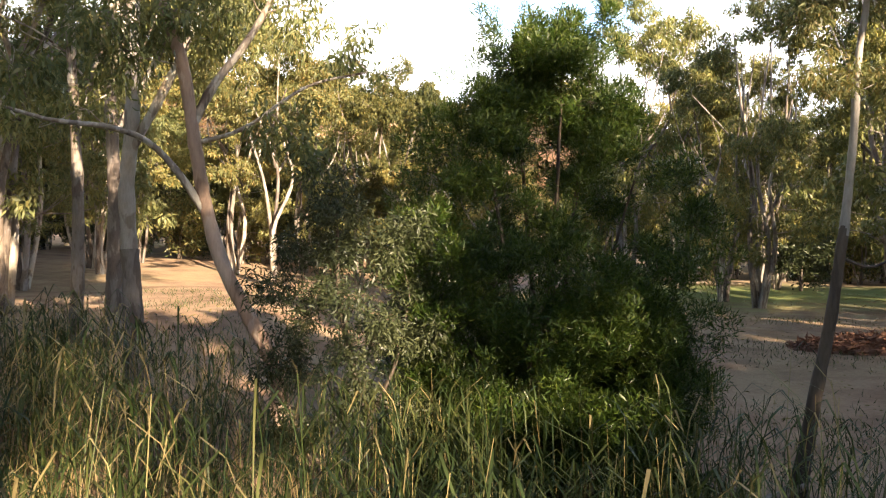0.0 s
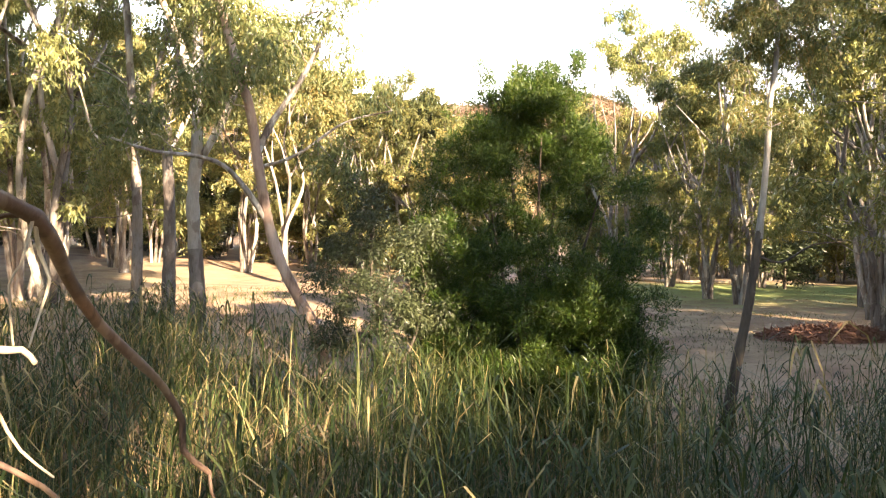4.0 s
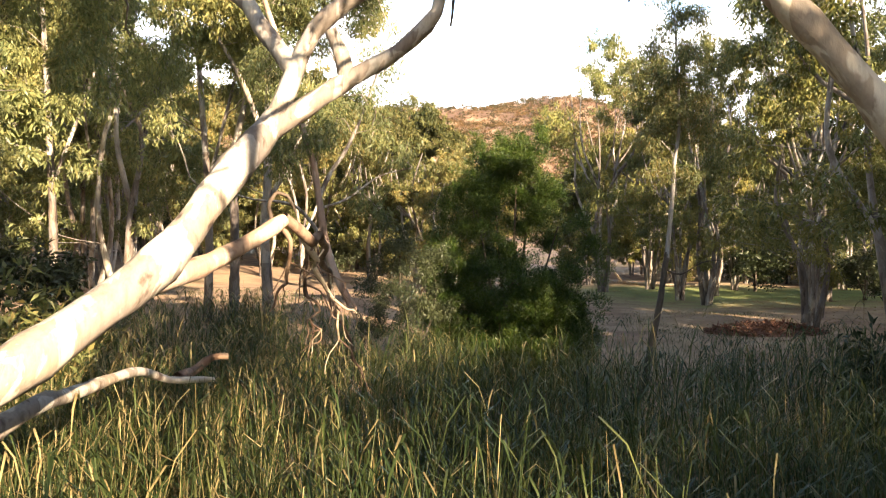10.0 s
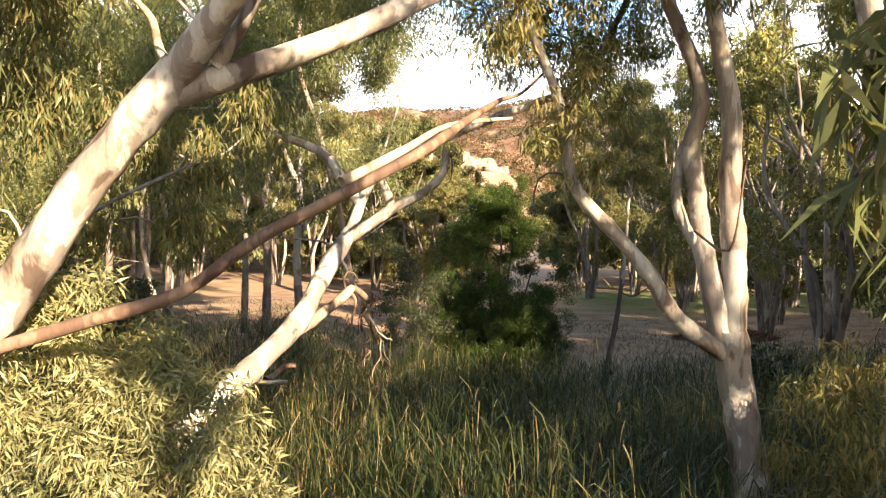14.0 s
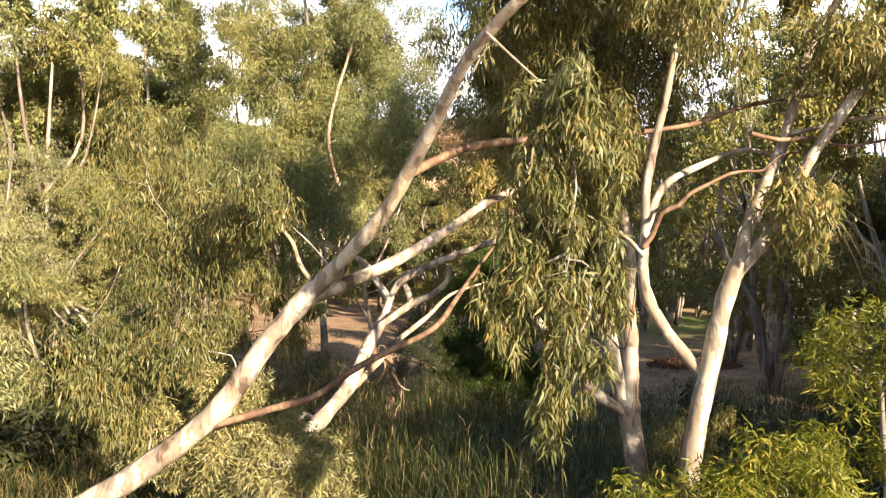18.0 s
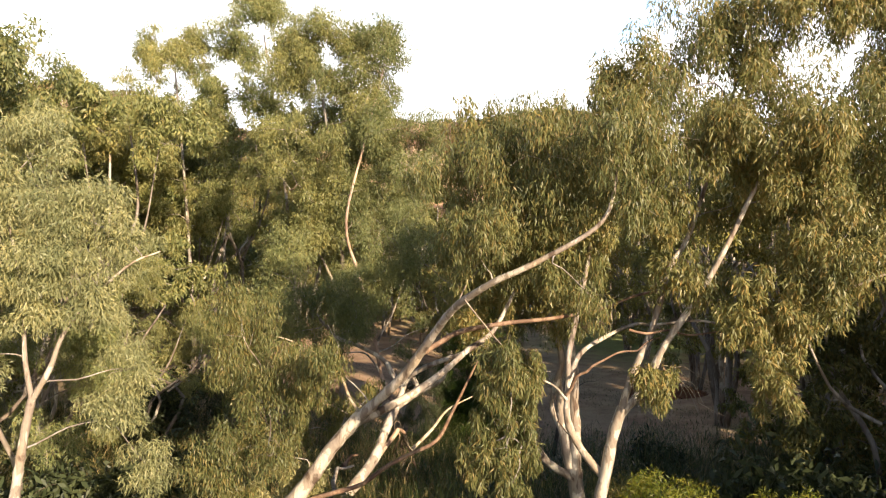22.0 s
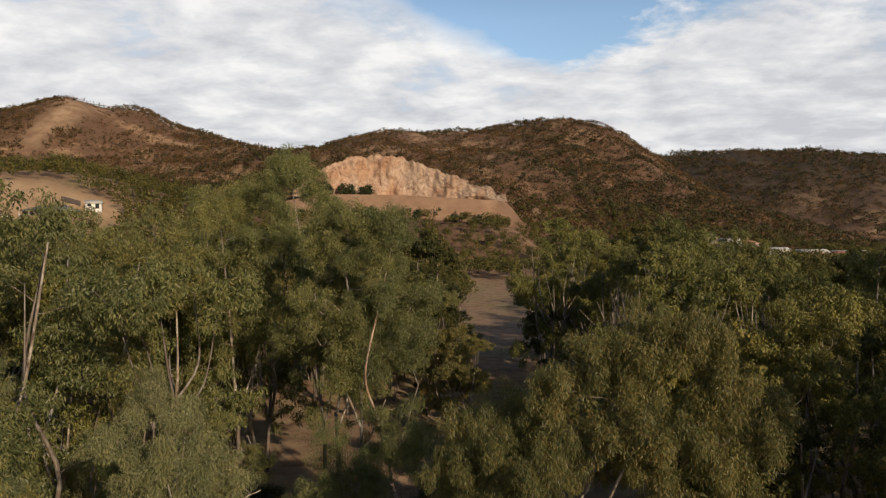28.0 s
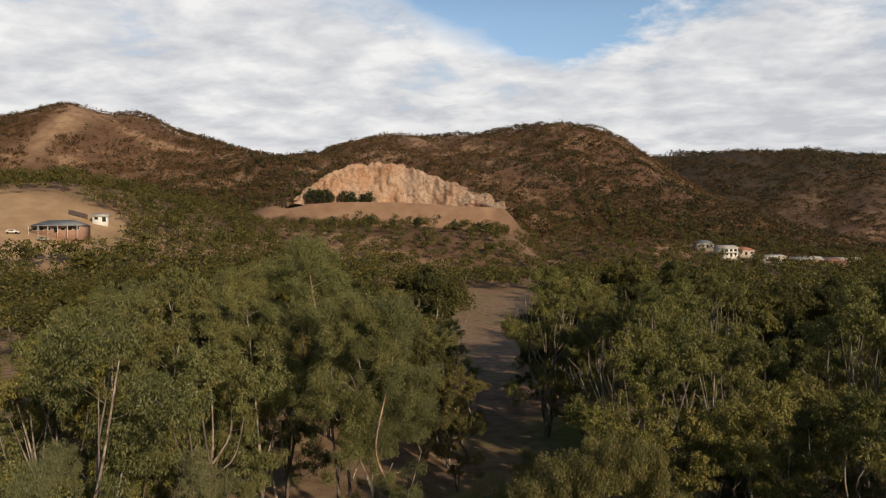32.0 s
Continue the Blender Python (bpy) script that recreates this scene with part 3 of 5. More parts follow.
def dead_twigs(lines, n, seed):
    """Short bare twigs and root-like ends hanging off dead branches."""
    r = np.random.default_rng(seed)
    out = []
    for _ in range(n):
        line = np.asarray(lines[r.integers(len(lines))], float)
        a = line[r.integers(1, len(line))]
        e = a + np.array([r.normal(0, 0.12), r.normal(0, 0.12), -r.uniform(0.1, 0.4)])
        out.append(("twig", gnarled([a, (a + e) / 2 + r.normal(0, 0.04, 3), e], int(r.integers(1e6)), 0.1), r.uniform(0.006, 0.011), 0.003, BLEACHED if r.random() < 0.5 else DEADWOOD))
    return out


def creek_gums():
    hung = [[(-1.5, -1.5, 2.74), (-1.32, -1.27, 2.55), (-1.30, -1.07, 2.61), (-1.30, -0.77, 2.52), (-1.37, -0.57, 2.41), (-1.34, -0.27, 2.29), (-1.40, 0.03, 2.09), (-1.33, 0.43, 1.73), (-1.24, 0.63, 1.45), (-1.16, 0.73, 1.2)],
            [(-1.40, -1.28, 2.6), (-1.31, -1.1, 2.4), (-1.3, -1.0, 2.25), (-1.22, -0.9, 2.08), (-1.18, -0.8, 1.96), (-1.19, -0.7, 1.7)],
            [(-1.38, -1.22, 2.58), (-1.40, -1.1, 2.4), (-1.43, -1.0, 2.2), (-1.36, -0.9, 2.05), (-1.42, -0.85, 1.9), (-1.33, -0.8, 1.8)],
            [(-1.56, -1.45, 2.70), (-1.47, -1.4, 2.57), (-1.5, -1.3, 2.4), (-1.54, -1.2, 2.22), (-1.62, -1.2, 2.14), (-1.68, -1.2, 1.99)]]
    P, D = BARK_PALE, DEADWOOD
    tree("gum_tree", "pale leaning river gum with a broken dead limb over reeds", [
        ("trunk", [(-4.6, -5.6, -1.5), (-3.9, -5.1, 0.1), (-3.12, -4.4, 1.04), (-2.65, -3.7, 1.65), (-2.28, -3.2, 2.02), (-1.95, -2.7, 2.42), (-1.74, -2.2, 2.94), (-1.48, -1.8, 3.44)], 0.165, 0.105),
        ("limb", [(-1.50, -1.82, 3.40), (-1.28, -1.75, 3.98), (-1.11, -1.8, 4.18), (-0.6, -2.0, 4.45), (0.11, -2.2, 4.73), (0.82, -2.2, 4.99), (1.33, -2.2, 5.24), (1.9, -2.1, 6.2), (2.3, -1.9, 7.4)], 0.075, 0.028),
        ("limb", [(-1.50, -1.84, 3.36), (-0.94, -1.8, 3.74), (-0.6, -1.9, 3.9), (-0.32, -2.0, 4.15), (-0.28, -2.0, 4.45)], 0.08, 0.045),
        ("limb", [(-0.97, -1.8, 3.72), (-1.01, -1.8, 3.91), (-1.09, -1.8, 4.08)], 0.07, 0.05),
        ("limb", [(-1.36, -1.75, 3.80), (-1.64, -1.6, 4.17), (-1.88, -1.4, 4.48), (-2.52, -1.1, 4.78), (-3.19, -0.8, 5.03), (-4.0, -0.5, 5.9)], 0.075, 0.03),
        ("dead_limb", [(-2.05, -2.85, 2.25), (-1.84, -2.2, 2.4), (-1.64, -1.8, 2.57), (-1.5, -1.5, 2.72)], 0.078, 0.055, BARK_PINK),
        ("dead_branch", gnarled(hung[0], 1, 0.06), 0.046, 0.012, D),
        ("dead_branch", gnarled(hung[1], 2), 0.030, 0.009, BLEACHED),
        ("dead_branch", gnarled(hung[2], 3), 0.022, 0.007, D),
        ("dead_branch", gnarled(hung[3], 4), 0.024, 0.008, D),
        *dead_twigs(hung, 26, 5),
        ("dead_branch", gnarled([(-1.58, -1.62, 2.62), (-1.60, -1.55, 2.82), (-1.55, -1.5, 2.93), (-1.47, -1.45, 2.90), (-1.42, -1.4, 2.78)], 6, 0.12), 0.020, 0.009, BARK_DARK),
        ("dead_branch", [(-1.20, -0.92, 2.07), (-1.1, -0.85, 1.98), (-1.05, -0.8, 1.97), (-1.02, -0.8, 1.94)], 0.014, 0.006, BLEACHED),
        ("broken_limb", gnarled([(-3.0, -3.9, 1.2), (-3.0, -2.2, 1.45), (-3.2, -0.6, 1.35), (-3.2, 0.6, 1.1), (-2.97, 1.3, 0.97)], 8, 0.05), 0.085, 0.032, P),
        ("broken_limb", [(-3.22, 0.9, 1.06), (-3.15, 1.3, 1.1), (-3.05, 1.5, 1.2), (-2.88, 1.6, 1.2)], 0.07, 0.04, D),
        ("dead_branch", [(-0.29, -2.0, 4.40), (-0.22, -1.98, 4.38), (-0.2, -1.95, 4.26), (-0.22, -1.9, 4.08)], 0.018, 0.008, BARK_DARK),
    ], [(1.6, -2.0, 6.6, 1.0), (2.4, -1.9, 7.6, 1.2), (0.9, -1.9, 7.2, 0.9), (-0.9, -1.2, 6.9, 1.0), (-3.6, -0.6, 5.8, 0.9), (-4.4, -0.3, 6.4, 1.0), (-2.7, -0.9, 6.0, 0.9),
        (-3.4, 0.2, 4.6, 0.7), (-4.6, -0.9, 5.1, 0.8), (-5.2, -1.6, 4.2, 0.9), (-4.9, -2.2, 5.6, 0.9), (0.2, -1.6, 6.3, 0.8), (-1.8, -0.9, 7.6, 0.9), (1.0, -2.0, 8.2, 0.9), (1.2, -2.3, 5.7, 0.6), (2.1, -2.3, 6.3, 0.8), (1.9, -2.5, 7.2, 0.8), (-2.6, -1.3, 5.5, 0.7)], (0.105, 0.0165), 105000, LEAF_GUM, P, satellites=2, hang=1.2)

    tree("gum_tree", "large sunlit leaning gum with smooth cream bark", [
        ("trunk", [(-6.9, -6.2, -1.3), (-6.2, -6.2, 0.3), (-5.24, -6.2, 1.24), (-4.16, -6.25, 1.9), (-3.09, -6.35, 2.72), (-2.41, -6.4, 3.63), (-1.86, -6.45, 4.26)], 0.185, 0.115),
        ("limb", [(-1.9, -6.45, 4.2), (-1.18, -6.9, 4.91), (-0.82, -7.3, 5.4), (-0.49, -7.8, 5.92), (-0.2, -8.5, 6.33), (0.29, -9.1, 6.7), (0.92, -9.4, 7.01), (1.76, -9.56, 7.55), (2.0, -9.5, 8.3)], 0.095, 0.022),
        ("limb", [(-1.95, -6.42, 4.1), (-1.08, -6.2, 4.48), (-0.39, -5.9, 4.9), (0.11, -5.5, 5.27), (0.59, -5.25, 5.57), (1.1, -5.0, 6.4)], 0.09, 0.035),
        ("limb", [(-1.69, -6.4, 4.28), (-1.59, -6.4, 4.42), (-1.45, -6.4, 4.68)], 0.06, 0.035),
        ("dead_limb", [(-3.15, -6.36, 2.58), (-2.4, -6.38, 2.8), (-1.88, -6.4, 2.96), (-1.47, -6.4, 3.25), (-1.0, -6.4, 3.50), (-0.51, -6.42, 3.76), (-0.2, -5.6, 4.1), (0.15, -4.5, 4.5), (0.5, -3.3, 4.85), (0.9, -2.6, 5.3)], 0.048, 0.014, D),
        ("dead_limb", [(-0.95, -6.4, 3.6), (-0.6, -6.0, 3.85), (-0.3, -5.5, 4.1), (0.2, -5.0, 4.25)], 0.035, 0.012, BLEACHED),
        ("dead_limb", [(-0.81, -7.3, 5.42), (-0.47, -7.2, 5.61), (-0.06, -7.0, 5.79), (0.77, -6.8, 5.91), (1.51, -6.7, 5.97), (2.43, -6.6, 6.12), (3.1, -6.5, 6.36), (3.97, -6.4, 6.52)], 0.05, 0.02, D),
        ("dead_limb", gnarled([(-1.9, -6.3, 4.2), (-2.3, -5.8, 4.75), (-2.75, -5.4, 5.1), (-3.3, -5.1, 5.35), (-3.9, -4.9, 5.5)], 41, 0.05), 0.032, 0.008, BLEACHED),
        ("dead_limb", gnarled([(-2.5, -5.6, 4.9), (-2.45, -5.3, 5.35), (-2.7, -5.1, 5.75)], 42, 0.08), 0.016, 0.005, BLEACHED),
    ], [(1.9, -9.5, 8.7, 0.6), (1.1, -9.0, 8.6, 0.7), (0.2, -8.3, 8.4, 0.75), (2.7, -9.3, 8.8, 0.6), (0.35, -9.35, 5.5, 0.36, 0.34, 0.6, 0.3), (0.45, -9.4, 4.6, 0.30, 0.30, 0.65, 0.28), (0.75, -9.35, 4.45, 0.22, 0.26, 0.55, 0.18), (0.5, -9.4, 3.85, 0.24, 0.26, 0.42, 0.16),
        (0.05, -9.25, 4.35, 0.26, 0.28, 0.5, 0.2), (0.85, -9.3, 5.4, 0.24, 0.26, 0.5, 0.18), (-3.2, -5.8, 5.0, 0.6), (-2.5, -6.6, 5.2, 0.5), (-3.9, -5.6, 4.3, 0.7), 
        (1.2, -5.0, 7.2, 0.9), (0.3, -5.6, 7.4, 0.8), (-4.6, -5.8, 3.2, 0.7), (-2.3, -4.9, 3.9, 0.33), (-2.9, -4.6, 4.15, 0.38), (-1.85, -4.7, 4.3, 0.28), (-3.4, -4.5, 3.6, 0.38), (-2.6, -4.4, 3.35, 0.28), (-3.4, -6.6, 3.6, 0.4), (-4.4, -5.2, 5.6, 0.9), (0.4, -6.4, 8.2, 0.8), (1.3, -6.0, 7.6, 0.7), (0.6, -8.6, 7.6, 0.7), (1.5, -8.6, 7.9, 0.6), (0.2, -7.4, 7.0, 0.6), (1.6, -9.2, 6.6, 0.5), (2.2, -9.4, 7.9, 0.5), (0.1, -9.0, 7.4, 0.5), (0.9, -7.4, 9.0, 0.7)], (0.115, 0.0175), 120000, LEAF_OLIVE, P, droop=1.5, satellites=1, hang=1.45)

    tree("gum_tree", "double-stemmed white gum with a smooth arm reaching over reeds", [
        ("trunk", [(2.85, -3.6, -1.5), (2.78, -3.6, 0.3), (2.7, -3.6, 1.2), (2.6, -3.6, 1.8), (2.53, -3.6, 2.4)], 0.185, 0.165),
        ("stem", [(2.55, -3.6, 2.2), (2.58, -3.6, 3.01), (2.54, -3.6, 3.83), (2.55, -3.6, 4.64), (2.4, -3.5, 6.0), (2.7, -3.3, 7.8)], 0.14, 0.05),
        ("stem", [(2.47, -3.6, 2.3), (2.31, -3.5, 3.22), (2.28, -3.4, 3.87), (2.22, -3.4, 4.29), (2.32, -3.4, 4.9), (1.9, -3.2, 6.2), (1.4, -3.1, 7.6)], 0.12, 0.045),
        ("limb", [(2.29, -3.5, 3.2), (2.11, -3.4, 3.57), (2.11, -3.3, 3.89), (2.21, -3.2, 4.3)], 0.07, 0.045),
        ("arm", [(2.58, -3.6, 2.1), (2.16, -3.7, 2.37), (1.87, -3.8, 2.61), (1.64, -3.9, 2.96), (1.33, -3.9, 3.34), (0.95, -3.9, 3.76), (0.84, -3.9, 4.15), (0.78, -3.9, 4.6), (0.5, -3.8, 5.4)], 0.095, 0.04),
        ("twig", [(2.2, -3.55, 3.4), (2.4, -3.9, 3.2), (2.5, -4.0, 3.9), (2.55, -4.0, 4.4)], 0.015, 0.006, D),
        ("twig", [(0.95, -3.9, 3.72), (0.8, -3.8, 3.95), (0.6, -3.7, 3.9), (0.55, -3.7, 3.6)], 0.018, 0.006, BARK_DARK),
    ], [(0.98, -3.9, 3.95, 0.22), (0.75, -3.85, 4.4, 0.35), (1.1, -3.7, 4.9, 0.4), (0.4, -3.8, 5.7, 0.7), (1.4, -3.1, 7.9, 1.0), (2.7, -3.3, 8.3, 1.1), (3.4, -3.0, 7.2, 0.9), (0.6, -3.5, 7.0, 0.9),
        (2.0, -2.6, 8.6, 1.0), (3.3, -4.2, 1.9, 0.5), (3.7, -4.1, 1.2, 0.6), (2.95, -4.1, 1.0, 0.45), (1.6, -4.2, 8.0, 0.8), (2.2, -4.4, 7.0, 0.7), (3.6, -3.6, 8.6, 0.9), (2.4, -4.3, 6.0, 0.6), (1.5, -3.9, 6.4, 0.7), (2.9, -4.4, 7.8, 0.8), (1.0, -4.0, 7.6, 0.7)], (0.12, 0.020), 66000, LEAF_OLIVE, P, droop=1.2, satellites=1, hang=1.4)

    tree("gum_tree", "tall white forked gum with a wide olive crown", [
        ("trunk", [(1.9, -7.4, -1.3), (2.0, -7.4, 1.0), (2.13, -7.4, 2.61), (2.33, -7.4, 3.54), (2.42, -7.45, 4.08), (2.58, -7.46, 4.55)], 0.13, 0.09),
        ("stem", [(2.57, -7.46, 4.45), (2.96, -7.5, 4.94), (3.25, -7.6, 5.6), (3.79, -7.7, 6.44), (4.19, -7.8, 7.2), (4.7, -7.8, 8.2), (5.6, -7.7, 9.6)], 0.07, 0.022),
        ("stem", [(2.55, -7.46, 4.4), (2.74, -7.4, 5.01), (3.17, -7.2, 5.83), (3.54, -7.0, 6.84), (3.95, -6.9, 7.51), (4.5, -6.9, 9.2), (4.9, -7.0, 10.6)], 0.068, 0.022),
        ("arm", [(2.33, -7.35, 3.3), (1.93, -7.2, 3.82), (1.73, -7.1, 4.28), (1.77, -7.0, 4.91), (1.79, -7.0, 5.44), (2.04, -6.9, 6.43), (2.2, -6.9, 7.3)], 0.07, 0.035),
        ("limb", [(1.77, -7.0, 4.9), (1.99, -6.9, 5.36), (2.45, -6.7, 5.62), (3.1, -6.5, 5.85), (3.6, -6.3, 5.75)], 0.055, 0.02),
        ("limb", [(1.73, -7.1, 4.6), (1.5, -7.0, 4.85), (1.1, -6.9, 5.0)], 0.03, 0.012),
        ("limb", [(3.2, -7.2, 5.9), (3.9, -7.6, 6.0), (4.6, -8.0, 5.8), (5.3, -8.3, 5.9)], 0.026, 0.009),
        ("dead_branch", [(4.6, -8.0, 5.8), (5.0, -8.1, 5.2), (5.3, -8.2, 4.6)], 0.010, 0.004, D),
        ("dead_branch", gnarled([(1.72, -7.1, 4.7), (1.85, -7.3, 5.05), (2.10, -7.4, 5.24), (2.51, -7.4, 5.45), (2.86, -7.4, 5.49), (3.3, -7.3, 5.7)], 21, 0.06), 0.032, 0.010, D),
        ("dead_branch", gnarled([(2.69, -7.5, 5.85), (3.38, -7.4, 5.83), (4.08, -7.5, 5.80), (4.6, -7.6, 5.95)], 22, 0.06), 0.024, 0.008, D),
        ("dead_branch", gnarled([(2.98, -7.5, 5.2), (3.27, -7.4, 5.25), (3.73, -7.4, 4.90), (3.90, -7.4, 4.49)], 23, 0.06), 0.016, 0.005, D),
        ("dead_branch", gnarled([(3.27, -7.4, 5.25), (3.7, -7.2, 5.2), (4.2, -7.1, 4.9)], 24, 0.08), 0.010, 0.004, BLEACHED),
        *[("twig", gnarled([(3.55, -7.4, 5.0), (3.6 + 0.1 * k, -7.35, 4.75 - 0.05 * k), (3.5 + 0.22 * k, -7.3, 4.35 + 0.06 * (k % 2))], 30 + k, 0.1), 0.006, 0.002, BLEACHED) for k in range(5)],
    ], [(3.2, -7.0, 10.2, 0.9), (4.4, -7.0, 11.0, 1.0), (5.6, -7.2, 11.5, 1.0), (6.8, -7.3, 11.4, 0.9), (7.6, -7.5, 10.4, 1.0), (8.0, -7.8, 9.0, 1.0), (6.8, -8.2, 8.6, 1.0), (5.4, -8.0, 9.3, 1.0),
        (4.0, -7.6, 9.0, 0.8), (2.6, -7.2, 9.0, 0.7), (5.2, -8.5, 6.6, 0.7), (7.6, -8.2, 7.2, 0.9), (5.6, -8.5, 7.2, 0.8), (4.3, -8.4, 6.2, 0.45, 0.45, 0.7, 0.4), (4.7, -8.4, 5.3, 0.4, 0.4, 0.75, 0.4),
        (3.6, -7.5, 6.7, 0.5), (2.1, -6.9, 7.6, 0.6), (1.2, -6.9, 8.6, 0.7), (0.3, -7.2, 9.3, 0.6), (7.4, -7.5, 11.6, 0.5), (3.0, -7.9, 5.0, 0.4), (4.6, -7.2, 8.0, 0.6), (3.6, -7.0, 7.9, 0.5), (5.6, -7.6, 8.2, 0.7), (2.9, -7.2, 8.3, 0.5)], (0.13, 0.0235), 160000, LEAF_OLIVE, P, droop=1.2, satellites=1, hang=1.4)


creek_gums()


def sapling(name, label, x, y, h, clumps, mat, count, leaf=(0.12, 0.024), bark=None, lean=(0, 0), category="shrub"):
    z = gz(x, y) - 0.1
    stems = [("stem", [(x, y, z), (x + lean[0] * 0.4 + 0.1, y + lean[1] * 0.4, z + h * 0.45), (x + lean[0], y + lean[1], z + h)], 0.05, 0.015),
             ("stem", [(x + 0.1, y, z), (x + 0.45 + lean[0] * 0.3, y + 0.1, z + h * 0.4), (x + 0.7 + lean[0], y - 0.1, z + h * 0.8)], 0.035, 0.01)]
    return tree(name, label, stems, clumps, leaf, count, mat, bark or BARK_GREY, category, droop=0.5, twig_r=0.02)


sapling("shrub", "pale grey-green gum suckers on the creek bank", -3.0, -5.5, 3.6, [(-2.95, -5.6, 2.6, 0.45), (-2.5, -5.6, 2.1, 0.4), (-3.3, -5.7, 3.0, 0.4), (-2.9, -5.7, 1.9, 0.6), (-3.6, -5.3, 1.5, 0.6), (-2.4, -5.6, 1.2, 0.5), (-3.1, -6.0, 0.9, 0.6), (-3.9, -5.8, 2.2, 0.5), (-2.2, -5.2, 0.6, 0.5), (-1.95, -5.6, 2.0, 0.33), (-1.8, -5.5, 1.4, 0.38), (-2.2, -5.65, 2.45, 0.3), (-1.65, -5.4, 0.9, 0.38), (-2.1, -5.5, 1.7, 0.3)], LEAF_GREY, 34000, (0.105, 0.017))
sapling("wattle_shrub", "bright lime-green wattle shrub in low sun", 2.5, -9.8, 4.3, [(2.35, -10.1, 3.9, 0.45), (2.9, -9.9, 3.5, 0.5), (2.0, -10.1, 3.0, 0.5), (2.7, -10.2, 2.7, 0.6), (3.4, -9.9, 2.8, 0.6), (1.8, -10.0, 2.1, 0.6),
        (2.5, -10.3, 1.9, 0.7), (3.3, -10.1, 1.8, 0.7), (2.0, -9.6, 1.2, 0.6), (3.0, -9.7, 1.0, 0.8), (3.9, -9.7, 2.0, 0.6), (1.6, -9.5, 2.6, 0.4), (0.4, -10.1, 2.65, 0.33), (0.85, -10.0, 2.85, 0.38), (1.25, -10.1, 2.8, 0.42), (1.6, -10.0, 3.1, 0.4), (0.6, -10.0, 2.1, 0.45), (1.3, -10.0, 2.0, 0.55), (4.2, -10.0, 3.5, 0.55), (4.6, -9.7, 2.6, 0.65), (1.9, -10.4, 2.5, 0.4), (3.4, -10.3, 3.3, 0.4)], LEAF_LIME, 100000, (0.075, 0.0125))
tree("gum_sapling", "slender forked gum sapling with sunlit pale stem", [
    ("trunk", [(-8.5, -6.7, -0.9), (-8.1, -6.6, 2.2), (-7.85, -6.6, 3.9), (-7.72, -6.58, 4.6)], 0.12, 0.07),
    ("stem", [(-7.72, -6.58, 4.55), (-7.9, -6.5, 5.3), (-8.0, -6.4, 6.4), (-8.4, -6.2, 7.8)], 0.05, 0.02),
    ("stem", [(-7.72, -6.58, 4.55), (-7.4, -6.6, 5.1), (-7.1, -6.5, 5.9), (-6.2, -6.3, 6.9), (-5.6, -6.2, 7.2)], 0.055, 0.015),
], [(-8.4, -6.2, 8.2, 0.9), (-9.4, -6.0, 7.6, 0.9), (-7.4, -6.2, 8.0, 0.9), (-6.5, -6.2, 7.6, 0.8), (-9.6, -5.6, 6.5, 0.8), (-8.6, -5.8, 6.7, 0.8), (-6.2, -6.0, 5.0, 0.6), (-6.4, -6.3, 4.2, 0.6), (-10.0, -5.8, 8.6, 0.9), (-5.9, -6.0, 3.2, 0.6), (-7.6, -6.5, 6.4, 0.7), (-7.0, -6.6, 7.0, 0.7), (-8.3, -6.6, 7.0, 0.7), (-6.6, -6.6, 6.3, 0.6), (-8.6, -6.7, 5.4, 0.6), (-7.9, -6.2, 9.2, 0.8), (-9.3, -6.4, 5.0, 0.7)],
    (0.12, 0.0195), 70000, LEAF_GREY, BARK_PALE)


